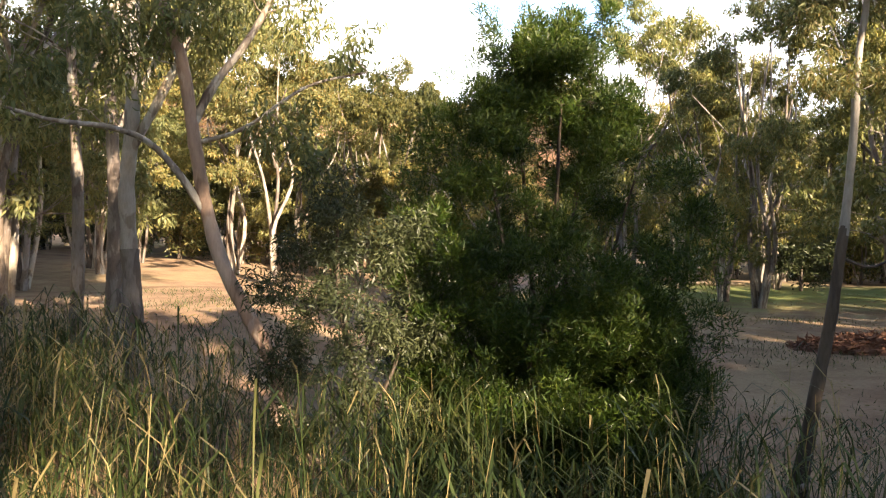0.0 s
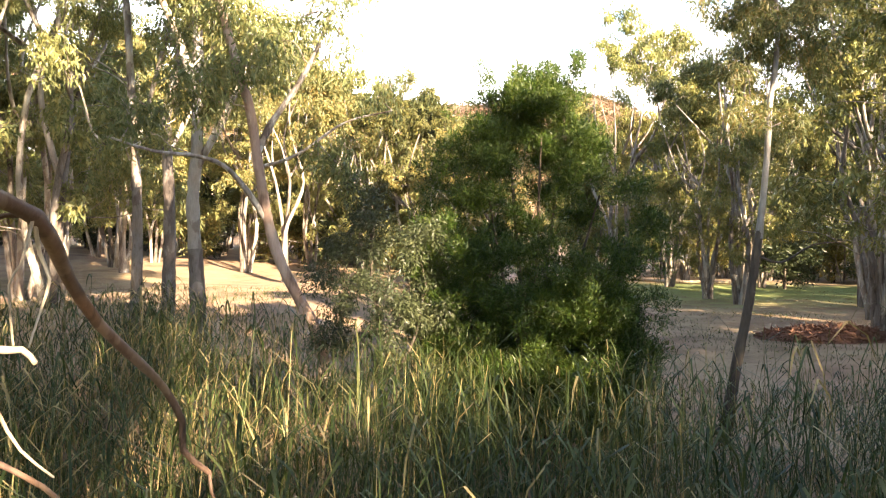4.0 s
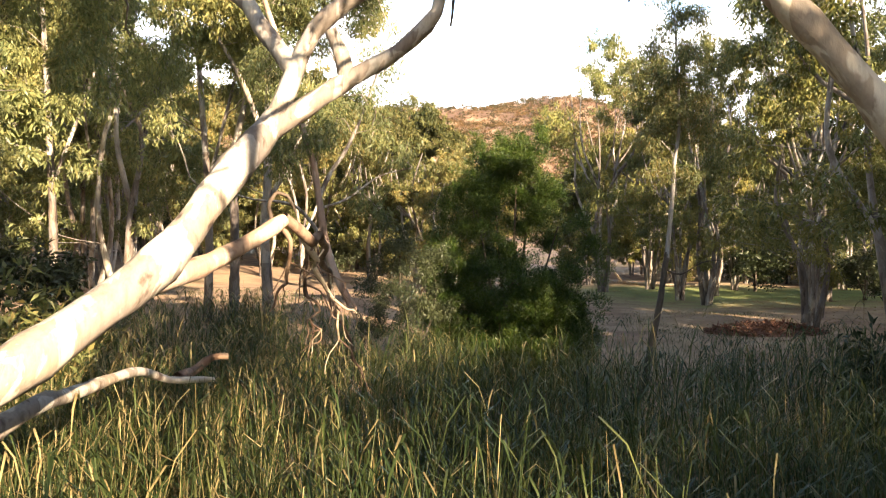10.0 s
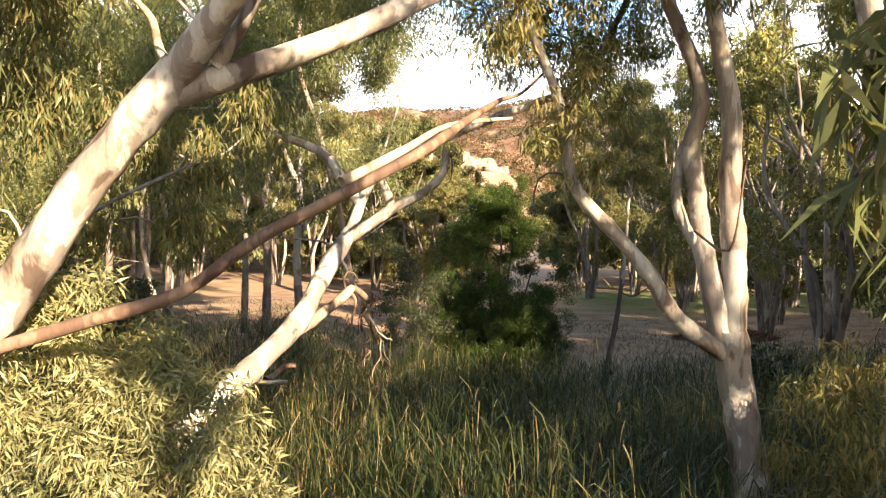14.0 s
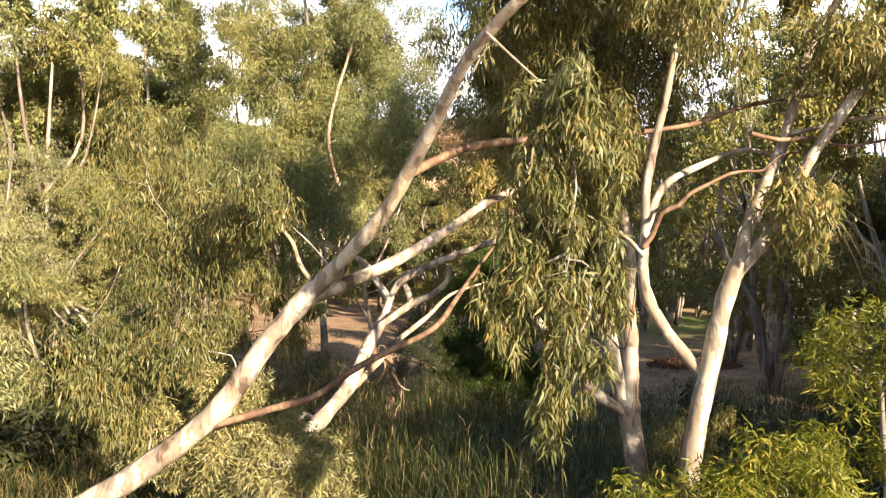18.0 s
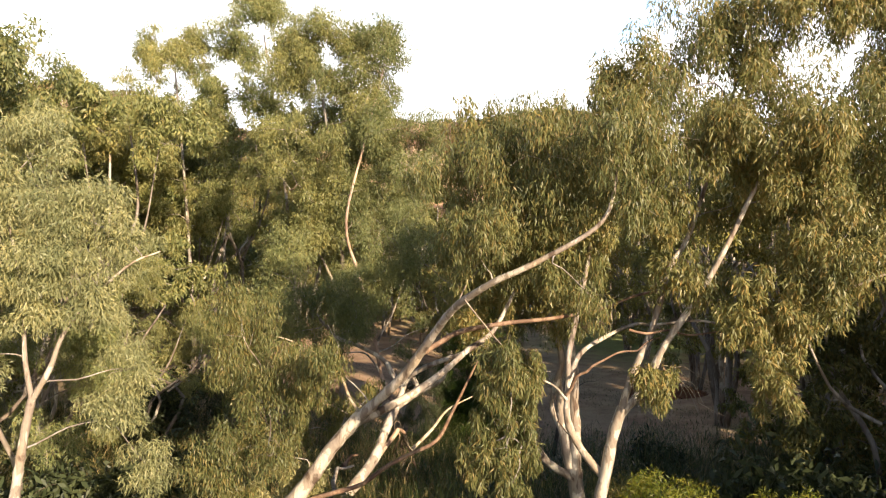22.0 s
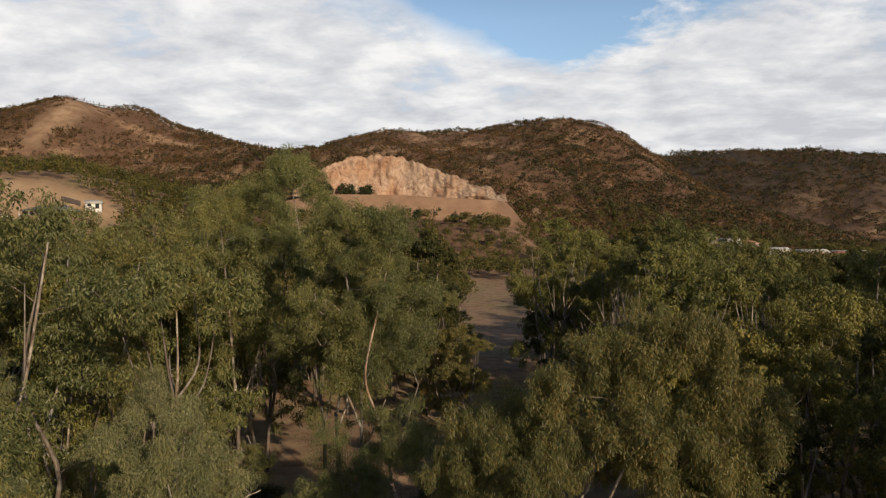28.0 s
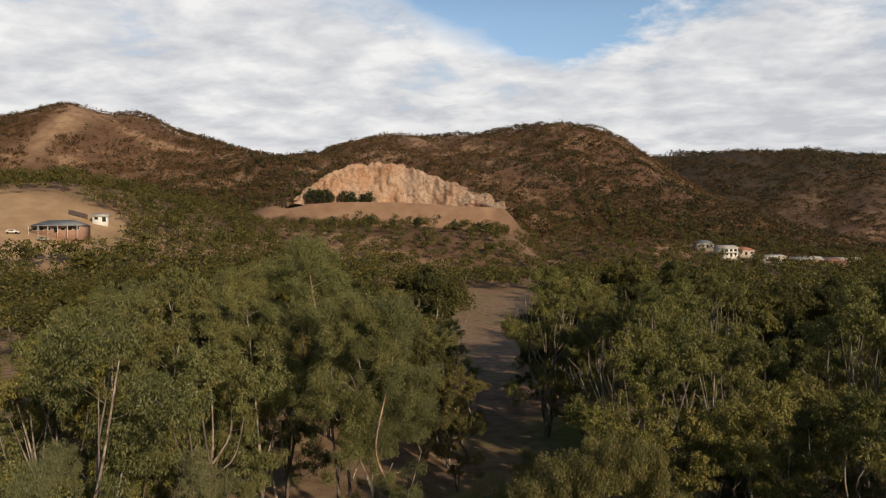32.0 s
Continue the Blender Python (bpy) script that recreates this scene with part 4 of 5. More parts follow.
# ---------------------------------------------------------------- bank beyond the creek
def bushes():
    x, y = 1.2, 8.0
    z = gz(x, y) - 0.1
    stems = [("trunk", [(x, y, z), (x - 0.05, y, z + 1.2), (x + 0.05, y, z + 2.6)], 0.10, 0.06, BARK_DARK)]
    for dx, dy, dz in ((-0.7, 0, 4.2), (-0.35, 0.2, 5.4), (0.2, -0.1, 5.6), (0.6, 0.1, 5.5), (1.1, 0.2, 3.8), (-1.3, 0, 2.6), (1.5, 0, 2.4), (0.1, -0.5, 4.6)):
        stems.append(("stem", [(x, y, z + 0.9), (x + dx * 0.5, y + dy * 0.5, z + dz * 0.55), (x + dx, y + dy, z + dz)], 0.045, 0.012, BARK_DARK))
    cl = []
    rb = np.random.default_rng(77)
    for k in range(185):
        h = rb.uniform(0.35, 5.4) if k < 105 else rb.uniform(0.3, 2.2)
        w = np.interp(h, [0.3, 1.0, 2.4, 3.6, 4.6, 5.6], [1.6, 1.85, 1.85, 1.6, 0.95, 0.35])
        a = rb.uniform(0, 2 * math.pi)
        q = w * math.sqrt(rb.uniform(0.02, 0.94))
        cl.append((x + math.cos(a) * q, y + math.sin(a) * q * 0.75, z + h, rb.uniform(0.27, 0.44)))
    for k in range(46):
        h, a = rb.uniform(0.3, 3.2), rb.uniform(-math.pi, 0)
        cl.append((x + math.cos(a) * 1.65, y + math.sin(a) * 1.15, z + h, rb.uniform(0.27, 0.42)))
    # two heads at the top and a lobe on the east side
    cl += [(x + dx, y + dy, z + dz, rr) for dx, dy, dz, rr in ((-0.75, 0, 5.3, 0.30), (-0.72, 0, 5.65, 0.22), (-0.85, 0.1, 4.9, 0.36), (-0.5, 0, 4.6, 0.36), (-0.05, 0, 5.35, 0.28), (-0.1, 0, 5.7, 0.2), (0.25, 0.1, 5.5, 0.3),
                                                              (0.6, 0, 5.6, 0.3), (0.75, 0, 5.9, 0.2), (0.4, 0, 5.1, 0.3), (0.1, 0.1, 4.8, 0.36), (-1.2, 0, 4.5, 0.36), (-1.3, 0, 4.1, 0.4), (0.75, 0, 4.3, 0.36), (1.5, 0, 3.9, 0.4),
                                                              (1.75, 0, 3.5, 0.4), (1.75, -0.1, 1.2, 0.42), (-1.5, 0, 3.4, 0.4), (-1.7, -0.1, 2.9, 0.36), (1.85, 0, 2.9, 0.36))]
    tree("wattle_bush", "dense dark green feathery wattle bush with bare inner stems", stems, cl, (0.095, 0.0135), 300000, LEAF_BUSH, BARK_DARK, "bush", droop=-0.5, twig_r=0.014, sprays=9, spread=0.40)
    x, y = -0.75, 7.1
    z = gz(x, y) - 0.1
    tree("small_tree", "small grey-green tree with a thin dark leaning trunk", [
        ("trunk", [(-0.55, y, z), (-0.75, y, z + 0.9), (-0.92, y, z + 1.5), (-1.08, y, z + 2.3), (-1.1, y, z + 3.0)], 0.06, 0.02, BARK_DARK),
        ("limb", [(-0.8, y, z + 1.0), (-0.5, y, z + 1.6), (-0.35, y, z + 2.3)], 0.03, 0.01, BARK_DARK)],
        [(-1.1, y, z + 3.2, 0.55), (-0.5, y + 0.2, z + 2.8, 0.5), (-1.5, y, z + 2.5, 0.5), (-0.9, y - 0.2, z + 2.2, 0.5), (-0.3, y, z + 2.0, 0.45), (-1.55, y, z + 1.7, 0.42), (-1.0, y, z + 1.4, 0.4), (-0.35, y, z + 1.2, 0.4), (-1.6, y, z + 1.0, 0.35)],
        (0.075, 0.018), 20000, LEAF_DARK, BARK_DARK, droop=0.4, twig_r=0.018)
    z = gz(4.0, 7.7) - 0.1
    tree("slim_tree", "slim dark-barked gum with a high leafy crown", [
        ("trunk", [(3.98, 7.7, z), (4.18, 7.7, 0.42), (4.38, 7.7, 1.44), (4.53, 7.7, 2.46)], 0.085, 0.055, BARK_DARK),
        ("stem", [(4.52, 7.7, 2.35), (4.63, 7.7, 3.42), (4.69, 7.7, 4.37), (4.79, 7.7, 5.27), (4.7, 7.7, 7.5)], 0.054, 0.02, BARK_GREY),
        ("limb", [(4.5, 7.7, 2.1), (4.8, 7.6, 2.0), (5.2, 7.5, 2.25), (5.6, 7.4, 2.3)], 0.02, 0.008, BARK_DARK)],
        [(4.7, 7.7, 5.6, 0.6), (4.2, 7.7, 4.9, 0.5), (5.2, 7.6, 5.2, 0.6), (4.6, 7.6, 6.4, 0.7), (5.3, 7.7, 6.2, 0.6), (4.1, 7.8, 6.0, 0.6), (4.7, 7.7, 7.3, 0.7), (4.3, 7.6, 4.2, 0.35), (4.95, 7.7, 4.1, 0.35)],
        (0.11, 0.020), 20000, LEAF_OLIVE, BARK_GREY, droop=0.8, twig_r=0.02)


bushes()


def bank_gums():
    """The tall gums on the far bank, their trunks plain from the creek and their heads from the air."""
    def crown(cx, cy, lo, hi, w, n, r=(0.5, 0.85)):
        out = []
        rng = np.random.default_rng(int(abs(cx * 53 + cy * 17 + hi * 7)))
        for _ in range(n):
            h = rng.uniform(lo, hi)
            ww = w * np.interp((h - lo) / (hi - lo), [0, 0.35, 0.75, 1], [0.55, 1.0, 0.8, 0.35])
            a = rng.uniform(0, 2 * math.pi)
            q = ww * math.sqrt(rng.uniform(0.1, 1))
            out.append((cx + math.cos(a) * q, cy + math.sin(a) * q, h, rng.uniform(*r)))
        return out
    z = gz(-1.9, 7.9) - 0.1
    tree("gum_tree", "leaning pink-barked gum with a forked trunk and airy crown", [
        ("trunk", [(-1.8, 7.9, z), (-1.95, 7.9, 0.8), (-2.24, 7.85, 1.43), (-2.53, 7.85, 2.01), (-2.72, 7.85, 2.66), (-2.84, 7.8, 3.43)], 0.10, 0.075, BARK_PINK),
        ("stem", [(-2.83, 7.8, 3.35), (-2.97, 7.8, 4.27), (-3.13, 7.8, 4.79), (-3.5, 7.5, 6.4), (-3.9, 6.8, 8.4), (-3.3, 7.6, 11.5), (-2.6, 9.0, 15.0)], 0.074, 0.028, BARK_PINK),
        ("limb", [(-2.72, 7.85, 2.6), (-3.02, 7.7, 3.1), (-3.26, 7.5, 3.39), (-3.54, 7.2, 3.49), (-4.02, 6.9, 3.52), (-4.6, 6.7, 3.7)], 0.05, 0.015, BARK_PALE),
        ("limb", [(-2.88, 7.8, 3.6), (-2.68, 8.0, 4.13), (-2.34, 8.2, 4.72), (-2.0, 8.5, 5.6), (-1.4, 8.8, 7.5)], 0.055, 0.02, BARK_PALE),
        ("limb", [(-2.85, 7.8, 3.4), (-2.3, 7.9, 3.6), (-1.6, 8.0, 4.1), (-0.9, 8.1, 4.3)], 0.03, 0.012, BARK_PALE)],
        [(-4.3, 6.8, 4.1, 0.45), (-3.7, 7.2, 4.6, 0.5), (-2.6, 8.2, 5.4, 0.45), (-1.7, 8.4, 5.2, 0.45), (-1.1, 8.2, 4.6, 0.4), (-3.3, 7.7, 5.6, 0.45), (-1.5, 8.8, 6.6, 0.5), (-3.9, 7.4, 6.2, 0.5), (-1.9, 7.6, 3.7, 0.4), (-1.4, 7.7, 3.2, 0.35),
         *crown(-3.6, 8.4, 3.8, 8.4, 2.2, 9, (0.3, 0.5)), *crown(-3.0, 8.6, 8.0, 16.4, 2.6, 56)], (0.14, 0.028), 80000, LEAF_GUM, BARK_PINK, twigmat=BARK_PALE, sprays=13, spread=0.46, massed=0.8)
    z = gz(-4.4, 9.8) - 0.1
    tree("gum_tree", "tall straight gum with a dark rough base", [
        ("trunk", [(-4.4, 9.8, z), (-4.45, 9.8, 1.2), (-4.5, 9.8, 2.2)], 0.155, 0.12, BARK_ROUGH),
        ("stem", [(-4.5, 9.8, 2.1), (-4.54, 9.8, 3.1), (-4.46, 9.8, 4.56), (-4.5, 9.6, 8.0), (-5.1, 8.8, 13.5)], 0.115, 0.05, BARK_GREY),
        ("limb", [(-4.5, 9.8, 3.6), (-4.0, 9.9, 4.6), (-3.2, 10.1, 6.5)], 0.08, 0.03, BARK_PALE),
        ("limb", [(-4.5, 9.7, 5.2), (-5.2, 9.9, 6.8), (-6.2, 10.0, 8.5)], 0.08, 0.03, BARK_PALE)],
        [*crown(-5.0, 9.6, 3.8, 8.3, 2.4, 9, (0.35, 0.55)), *crown(-5.0, 9.0, 7.6, 16.6, 3.0, 62)], (0.15, 0.032), 78000, LEAF_GUM, BARK_GREY, twigmat=BARK_PALE, sprays=13, spread=0.46, massed=0.8)
    for x, y, h, w, cx, cy, r in ((-7.0, 13.0, 20.4, 3.4, -9.2, 15.6, 0.13), (-12.4, 14.6, 18.4, 3.2, -13.6, 15.4, 0.15), (-6.2, 12.8, 15.4, 3.0, -4.6, 13.4, 0.15)):
        z = gz(x, y) - 0.1
        tree("gum_tree", "tall pale gum with a high sunlit crown", [
            ("trunk", [(x, y, z), (x + 0.05, y, z + 2.5), (x - 0.05, y, z + 5)], r, r * 0.7, BARK_ROUGH),
            ("stem", [(x - 0.05, y, z + 4.8), (x * 0.6 + cx * 0.4, y * 0.6 + cy * 0.4, h * 0.55), (cx, cy, h * 0.9)], r * 0.68, 0.04, BARK_PALE),
            ("limb", [(x, y, z + 4.0), (x + 0.9, y + 0.5, h * 0.42), (x + 1.9, y + 0.7, h * 0.6)], r * 0.45, 0.03, BARK_PALE)],
            [*crown(x, y, 4.6, h * 0.5, 2.8, 4, (0.3, 0.5)), *crown(cx, cy, h * 0.42, h, w, 80)], (0.16, 0.036), 88000, LEAF_GUM, BARK_GREY, twigmat=BARK_PALE, sprays=13, spread=0.46, massed=0.8)


bank_gums()


# ---------------------------------------------------------------- woods: a few kinds of gum, set out many times
def proto_gum(h, w, stems_n, seed, mat, count=9000, leaf=(0.42, 0.17), low=0.16, clumps=58, spread=0.29):
    """One wild gum with its foot at the origin: forked stems under a domed crown of hanging clumps."""
    r = np.random.default_rng(seed)
    stems, cl = [], []
    for k in range(stems_n):
        a = 2 * math.pi * k / stems_n + r.normal(0, 0.5)
        ex = np.array([math.cos(a), math.sin(a)]) * w * r.uniform(0.2, 0.55)
        top = h * r.uniform(0.68, 0.86)
        f = np.array([math.cos(a), math.sin(a)]) * 0.22 * (k > 0)
        thick = 0.0065 * h + 0.035
        pale = BARK_PALE if (seed + k) % 3 == 0 else BARK_GREY
        stems.append(("trunk" if k == 0 else "stem", [(*f, -0.3), (*(f + ex * 0.15 + r.normal(0, 0.22, 2)), h * 0.17), (*(ex * 0.42 + r.normal(0, 0.55, 2)), h * 0.36), (*(ex * 0.75 + r.normal(0, 0.7, 2)), h * 0.55), (*ex, top)], thick, 0.03,
                      BARK_ROUGH if (seed + k) % 3 == 1 else pale))
        b = a + r.normal(0, 0.9)
        e = ex + np.array([math.cos(b), math.sin(b)]) * w * r.uniform(0.2, 0.5)
        q = r.uniform(0.35, 0.5)
        stems.append(("limb", [(*(ex * q * 1.1), h * (0.1 + 0.75 * q)), (*((ex * q + e) / 2 + r.normal(0, 0.2, 2)), h * (0.25 + 0.6 * q)), (*e, h * r.uniform(0.6, 0.8))], 0.004 * h + 0.012, 0.015, BARK_GREY))
    # a few heads, each a dome of clumps
    heads = [(0.0, 0.0, 0.86)] + [(math.cos(2.4 * k + seed), math.sin(2.4 * k + seed), r.uniform(low + 0.22, 0.84)) for k in range(6)]
    for k in range(clumps):
        hx, hy, hz = heads[k % len(heads)]
        d = unit(r.normal(0, 1, 3)) * np.array([1, 1, 0.9]) * r.uniform(0.5, 1.0)
        d[2] = abs(d[2]) * (1 if r.random() < 0.7 else -1)
        c = np.array([hx * w * 0.62, hy * w * 0.62, hz * h]) + d * np.array([w * 0.36, w * 0.36, h * 0.10])
        if k % 5 == 4:
            c[2] = h * r.uniform(low, low + 0.3)
        cl.append((*c, r.uniform(0.040, 0.074) * h))
    return tree("gum_tree", "olive-green gum tree with pale branching trunk", stems, cl, leaf, count, mat, BARK_GREY, "tree", "woodland gums", droop=0.9, twig_r=0.022, twigs=1, sprays=11, spread=spread, seg=6, massed=0.86)


def in_clearing(x, y):
    c = np.interp(y, [8, 30, 45, 70, 125, 185, 290], [7.0, 7.0, 5.0, 6.5, 14.0, 21.0, 32.0])
    w = np.interp(y, [8, 30, 45, 70, 125, 185, 250, 251], [6.5, 6.5, 5.5, 7.5, 10.0, 12.5, 15.5, 0.0])
    return abs(x - c) < w


def open_ground(x, y):
    if in_clearing(x, y) or (abs(x) < 5.2 and y < 12) or (-9 < x < 8.5 and -12 < y < 7) or (abs(x + 0.3) < 3.0 and -34 < y < -10):
        return True
    if (x + 13) ** 2 + (y - 26) ** 2 < 60 or (x + 152) ** 2 / 36**2 + (y - 218) ** 2 / 38**2 < 1 or (x - 198) ** 2 / 40**2 + (y - 352) ** 2 / 15**2 < 1:
        return True
    return False


def woods():
    r = np.random.default_rng(21)
    kinds = [proto_gum(14, 4.0, 3, 1, LEAF_MID, 34000, (0.17, 0.052)), proto_gum(12, 3.8, 4, 2, LEAF_MID, 32000, (0.17, 0.052)), proto_gum(16, 4.2, 2, 3, LEAF_GUM, 40000, (0.17, 0.052)), proto_gum(10, 3.5, 4, 4, LEAF_FAR_SHADED, 36000, (0.17, 0.052)), proto_gum(13, 4.3, 5, 5, LEAF_MID, 34000, (0.17, 0.052)), proto_gum(8, 3.1, 3, 6, LEAF_OLIVE, 28000, (0.15, 0.045)),
             proto_gum(9, 2.9, 4, 7, LEAF_GUM, 48000, (0.13, 0.022), 0.2, 46, 0.36), proto_gum(11, 3.2, 5, 8, LEAF_GREY, 52000, (0.13, 0.022), 0.22, 50, 0.36), proto_gum(16, 4.6, 6, 9, LEAF_MID, 30000, (0.22, 0.06), 0.16), proto_gum(14, 4.6, 4, 10, LEAF_GUM, 28000, (0.22, 0.06), 0.14),
             proto_gum(14, 4.0, 3, 11, LEAF_OLIVE, 24000, (0.22, 0.06), 0.36),
             proto_gum(13, 3.9, 3, 12, LEAF_FAR_SHADED, 14000, (0.32, 0.12)), proto_gum(11, 3.7, 4, 13, LEAF_MID, 14000, (0.32, 0.12)), proto_gum(15, 4.1, 2, 14, LEAF_FAR_SHADED, 14000, (0.32, 0.12))]
    # kind 6, 7: leafy ones near the creek; kind 8: many-stemmed ones round the lawn
    spots = [(x, y, 8) for x, y in ((15.3, 33), (14.8, 36), (20.5, 31), (24, 36), (17.5, 25.5), (19, 41), (30, 41), (23, 47), (16, 46), (12.2, 11.5), (22, 19), (20, 54), (28, 56))]
    spots += [(x, y, 7 if n % 2 else 6) for n, (x, y) in enumerate(((-11, -2.5), (-13, 3), (-10.5, 5), (-15, -6.5), (-12.5, -9.5), (-19, 1)))]
    # eastern ones mostly take dark-leaved kind 3, their shade put into the colour
    spots += [(10.5, -3, 3), (12, 3, 4), (15.5, -8, 3), (12.4, -9.2, 3), (16, 2, 0), (-17, 10, 2), (-21.5, 12, 2), (-14.2, 20.5, 9), (-11.6, 17.9, 9), (1.0, 25, 5), (0.5, 32, 5), (2.0, 40, 5), (-1.5, 36, 3)]
    # kind 9 has paler leaves, so that these trees look sunlit
    spots += [(x, y, 9) for n, (x, y) in enumerate(((-17.3, 28), (-24, 30), (-19, 37), (-9, 44), (-29, 22), (-14, 47), (-2, 47), (-6, 55), (1, 58), (-24, 45), (-33, 38), (-14, 8.8)))]
    spots += [(x, y, 10) for x, y in ((-8.5, 34), (-5, 40), (-17, 34), (-12, 39))]
    # tall ones east on the near bank, mostly unseen, added to shade the creek
    spots += [(20, -16.5, 1), (22, -13.5, 1), (22.5, -9.5, 0), (27.5, -24, 2), (26, -18, 0), (25.5, -8, 4), (32, -12, 2), (31.5, -27, 0), (21.5, -4, 4), (17.5, -12.6, 1), (13.6, -13.2, 1), (17.5, -21.5, 1)]
    tries = 0
    while len(spots) < 300 and tries < 12000:
        tries += 1
        y = r.uniform(-10, 86)
        x = r.uniform(-24 - 0.45 * max(0, y - 5), 36 + 0.45 * max(0, y + 10))
        if (y < -9.5) or open_ground(x, y) or (-17 < x < 1 and 6 < y < 43) or (0 < x < 14 and 5 < y < 30) or (x < -9 and y < -3) or min((x - q[0]) ** 2 + (y - q[1]) ** 2 for q in spots) < (5.0 if y > 10 else 4.2) ** 2:
            continue
        if 9 < x < 40 and 8 < y < 52:
            if min((x - q[0]) ** 2 + (y - q[1]) ** 2 for q in spots) < 6.0**2:
                continue
            spots.append((x, y, 5 if abs((x - 18) * 0.83 + (y - 50) * 0.56) < 7 else 8))
            continue
        # light put into leaf tone: paler kinds west as sunlit, darker east as shaded
        near = (0, 1, 2, 4, 9, 6) if x < 6 else (3, 3, 5, 4, 3, 1)
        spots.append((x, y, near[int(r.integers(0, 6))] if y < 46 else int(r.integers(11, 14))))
    used = set()
    for x, y, k in spots:
        own = np.random.default_rng(int(abs(x * 910 + y * 570)))
        s = own.uniform(0.78, 1.18)
        if (k == 2 and x < -12) or (y < -7 and x > 16):
            s = 1.1 if x < 0 else (1.0 if k == 1 else 1.08)
        # this one is raised so that its shade reaches the bush
        if (x, y) == (13.6, -13.2):
            s = 1.25
        m = pose(x, y, gz(x, y), 0, 0, own.uniform(0, 360))
        if k not in used:
            kinds[k].matrix_basis = m
            used.add(k)
        else:
            c = copy_thing(kinds[k], m)
            c.scale = (s, s, s * own.uniform(0.9, 1.12))


woods()


def crowns(r, xs, ys, z, h, w, per, fine):
    """Lobed crowns of leaf sprays, one for each row."""
    n, lob = len(xs), 6
    lc = unit(r.normal(0, 1, (n, lob, 3))) * r.uniform(0.3, 0.9, (n, lob, 1))
    pick = r.integers(0, lob, (n, per))
    hub = np.take_along_axis(lc, pick[..., None], 1)
    skin = unit(r.normal(0, 1, (n, per, 3)))
    p = hub + skin * 0.40
    face = unit(skin + 0.6 * unit(hub) + np.array([0, 0, 0.3])).reshape(-1, 3)
    co = np.stack([xs[:, None] + p[..., 0] * w[:, None], ys[:, None] + p[..., 1] * w[:, None], z[:, None] + h[:, None] * (0.64 + 0.30 * p[..., 2])], -1).reshape(-1, 3)
    way = r.normal(0, 0.7, (n * per, 3))
    way[:, 2] -= 0.4
    size = np.repeat(w, per) * r.uniform(0.22, 0.40, n * per) * fine
    return blades(co, way, size, size * 0.6, 0.1, face)


def far_woods():
    """Woods filling the valley beyond, too many to count."""
    r = np.random.default_rng(5)
    xs, ys = r.uniform(-330, 420, 9000), r.uniform(76, 470, 9000)
    ok = np.array([not open_ground(a, b) for a, b in zip(xs, ys)])
    ok &= np.abs(xs) < 40 + 0.85 * (ys + 30)
    ok &= r.random(9000) < np.interp(ys, [76, 300, 392, 470], [1, 0.95, 0.9, 0.4])
    ok &= (QUARRY(xs, ys) < 0.3) | (ys < 390)
    xs, ys = xs[ok], ys[ok]
    n = len(xs)
    z = lie(xs, ys)
    h = r.uniform(7, 13, n) * np.interp(ys, [88, 250, 470], [1.0, 0.85, 0.5])
    w = h * r.uniform(0.34, 0.46, n)
    near = ys < 160
    leaves = [crowns(r, xs[s], ys[s], z[s], h[s], w[s], per, fine) for s, per, fine in ((near, 420, 0.42), (~near, 120, 0.80))]
    co, f = joined(leaves)
    tagged(new("far_woods", mesh_of("far_woods", co, f, LEAF_FAR_SHADED)), "olive-green gum woods filling the valley floor", "woods", kind="stuff")
    standing = np.where((ys < 170) & (r.random(n) < 0.35))[0]
    bits = []
    for i in standing:
        for _ in range(2):
            e = np.array([xs[i] + r.normal(0, 0.5) * w[i], ys[i] + r.normal(0, 0.5) * w[i], z[i] + h[i] * r.uniform(0.6, 0.85)])
            a = np.array([xs[i], ys[i], z[i] - 0.3])
            bits.append(tube([a, (a + e) / 2 + r.normal(0, 0.4, 3), e], 0.16, 0.05, 4, 3.0))
    co, f = joined(bits)
    tagged(new("far_trunks", mesh_of("far_trunks", co, f, BARK_GREY)), "grey trunks standing in the valley woods", "woods", kind="stuff")


far_woods()


def bare_slope(x, y):
    """The bald spurs on the western hill."""
    return ((x + 318) / 13) ** 2 + ((y - 545) / 46) ** 2 + 0.5 * np.sin(x * 0.23 + y * 0.09) < 1


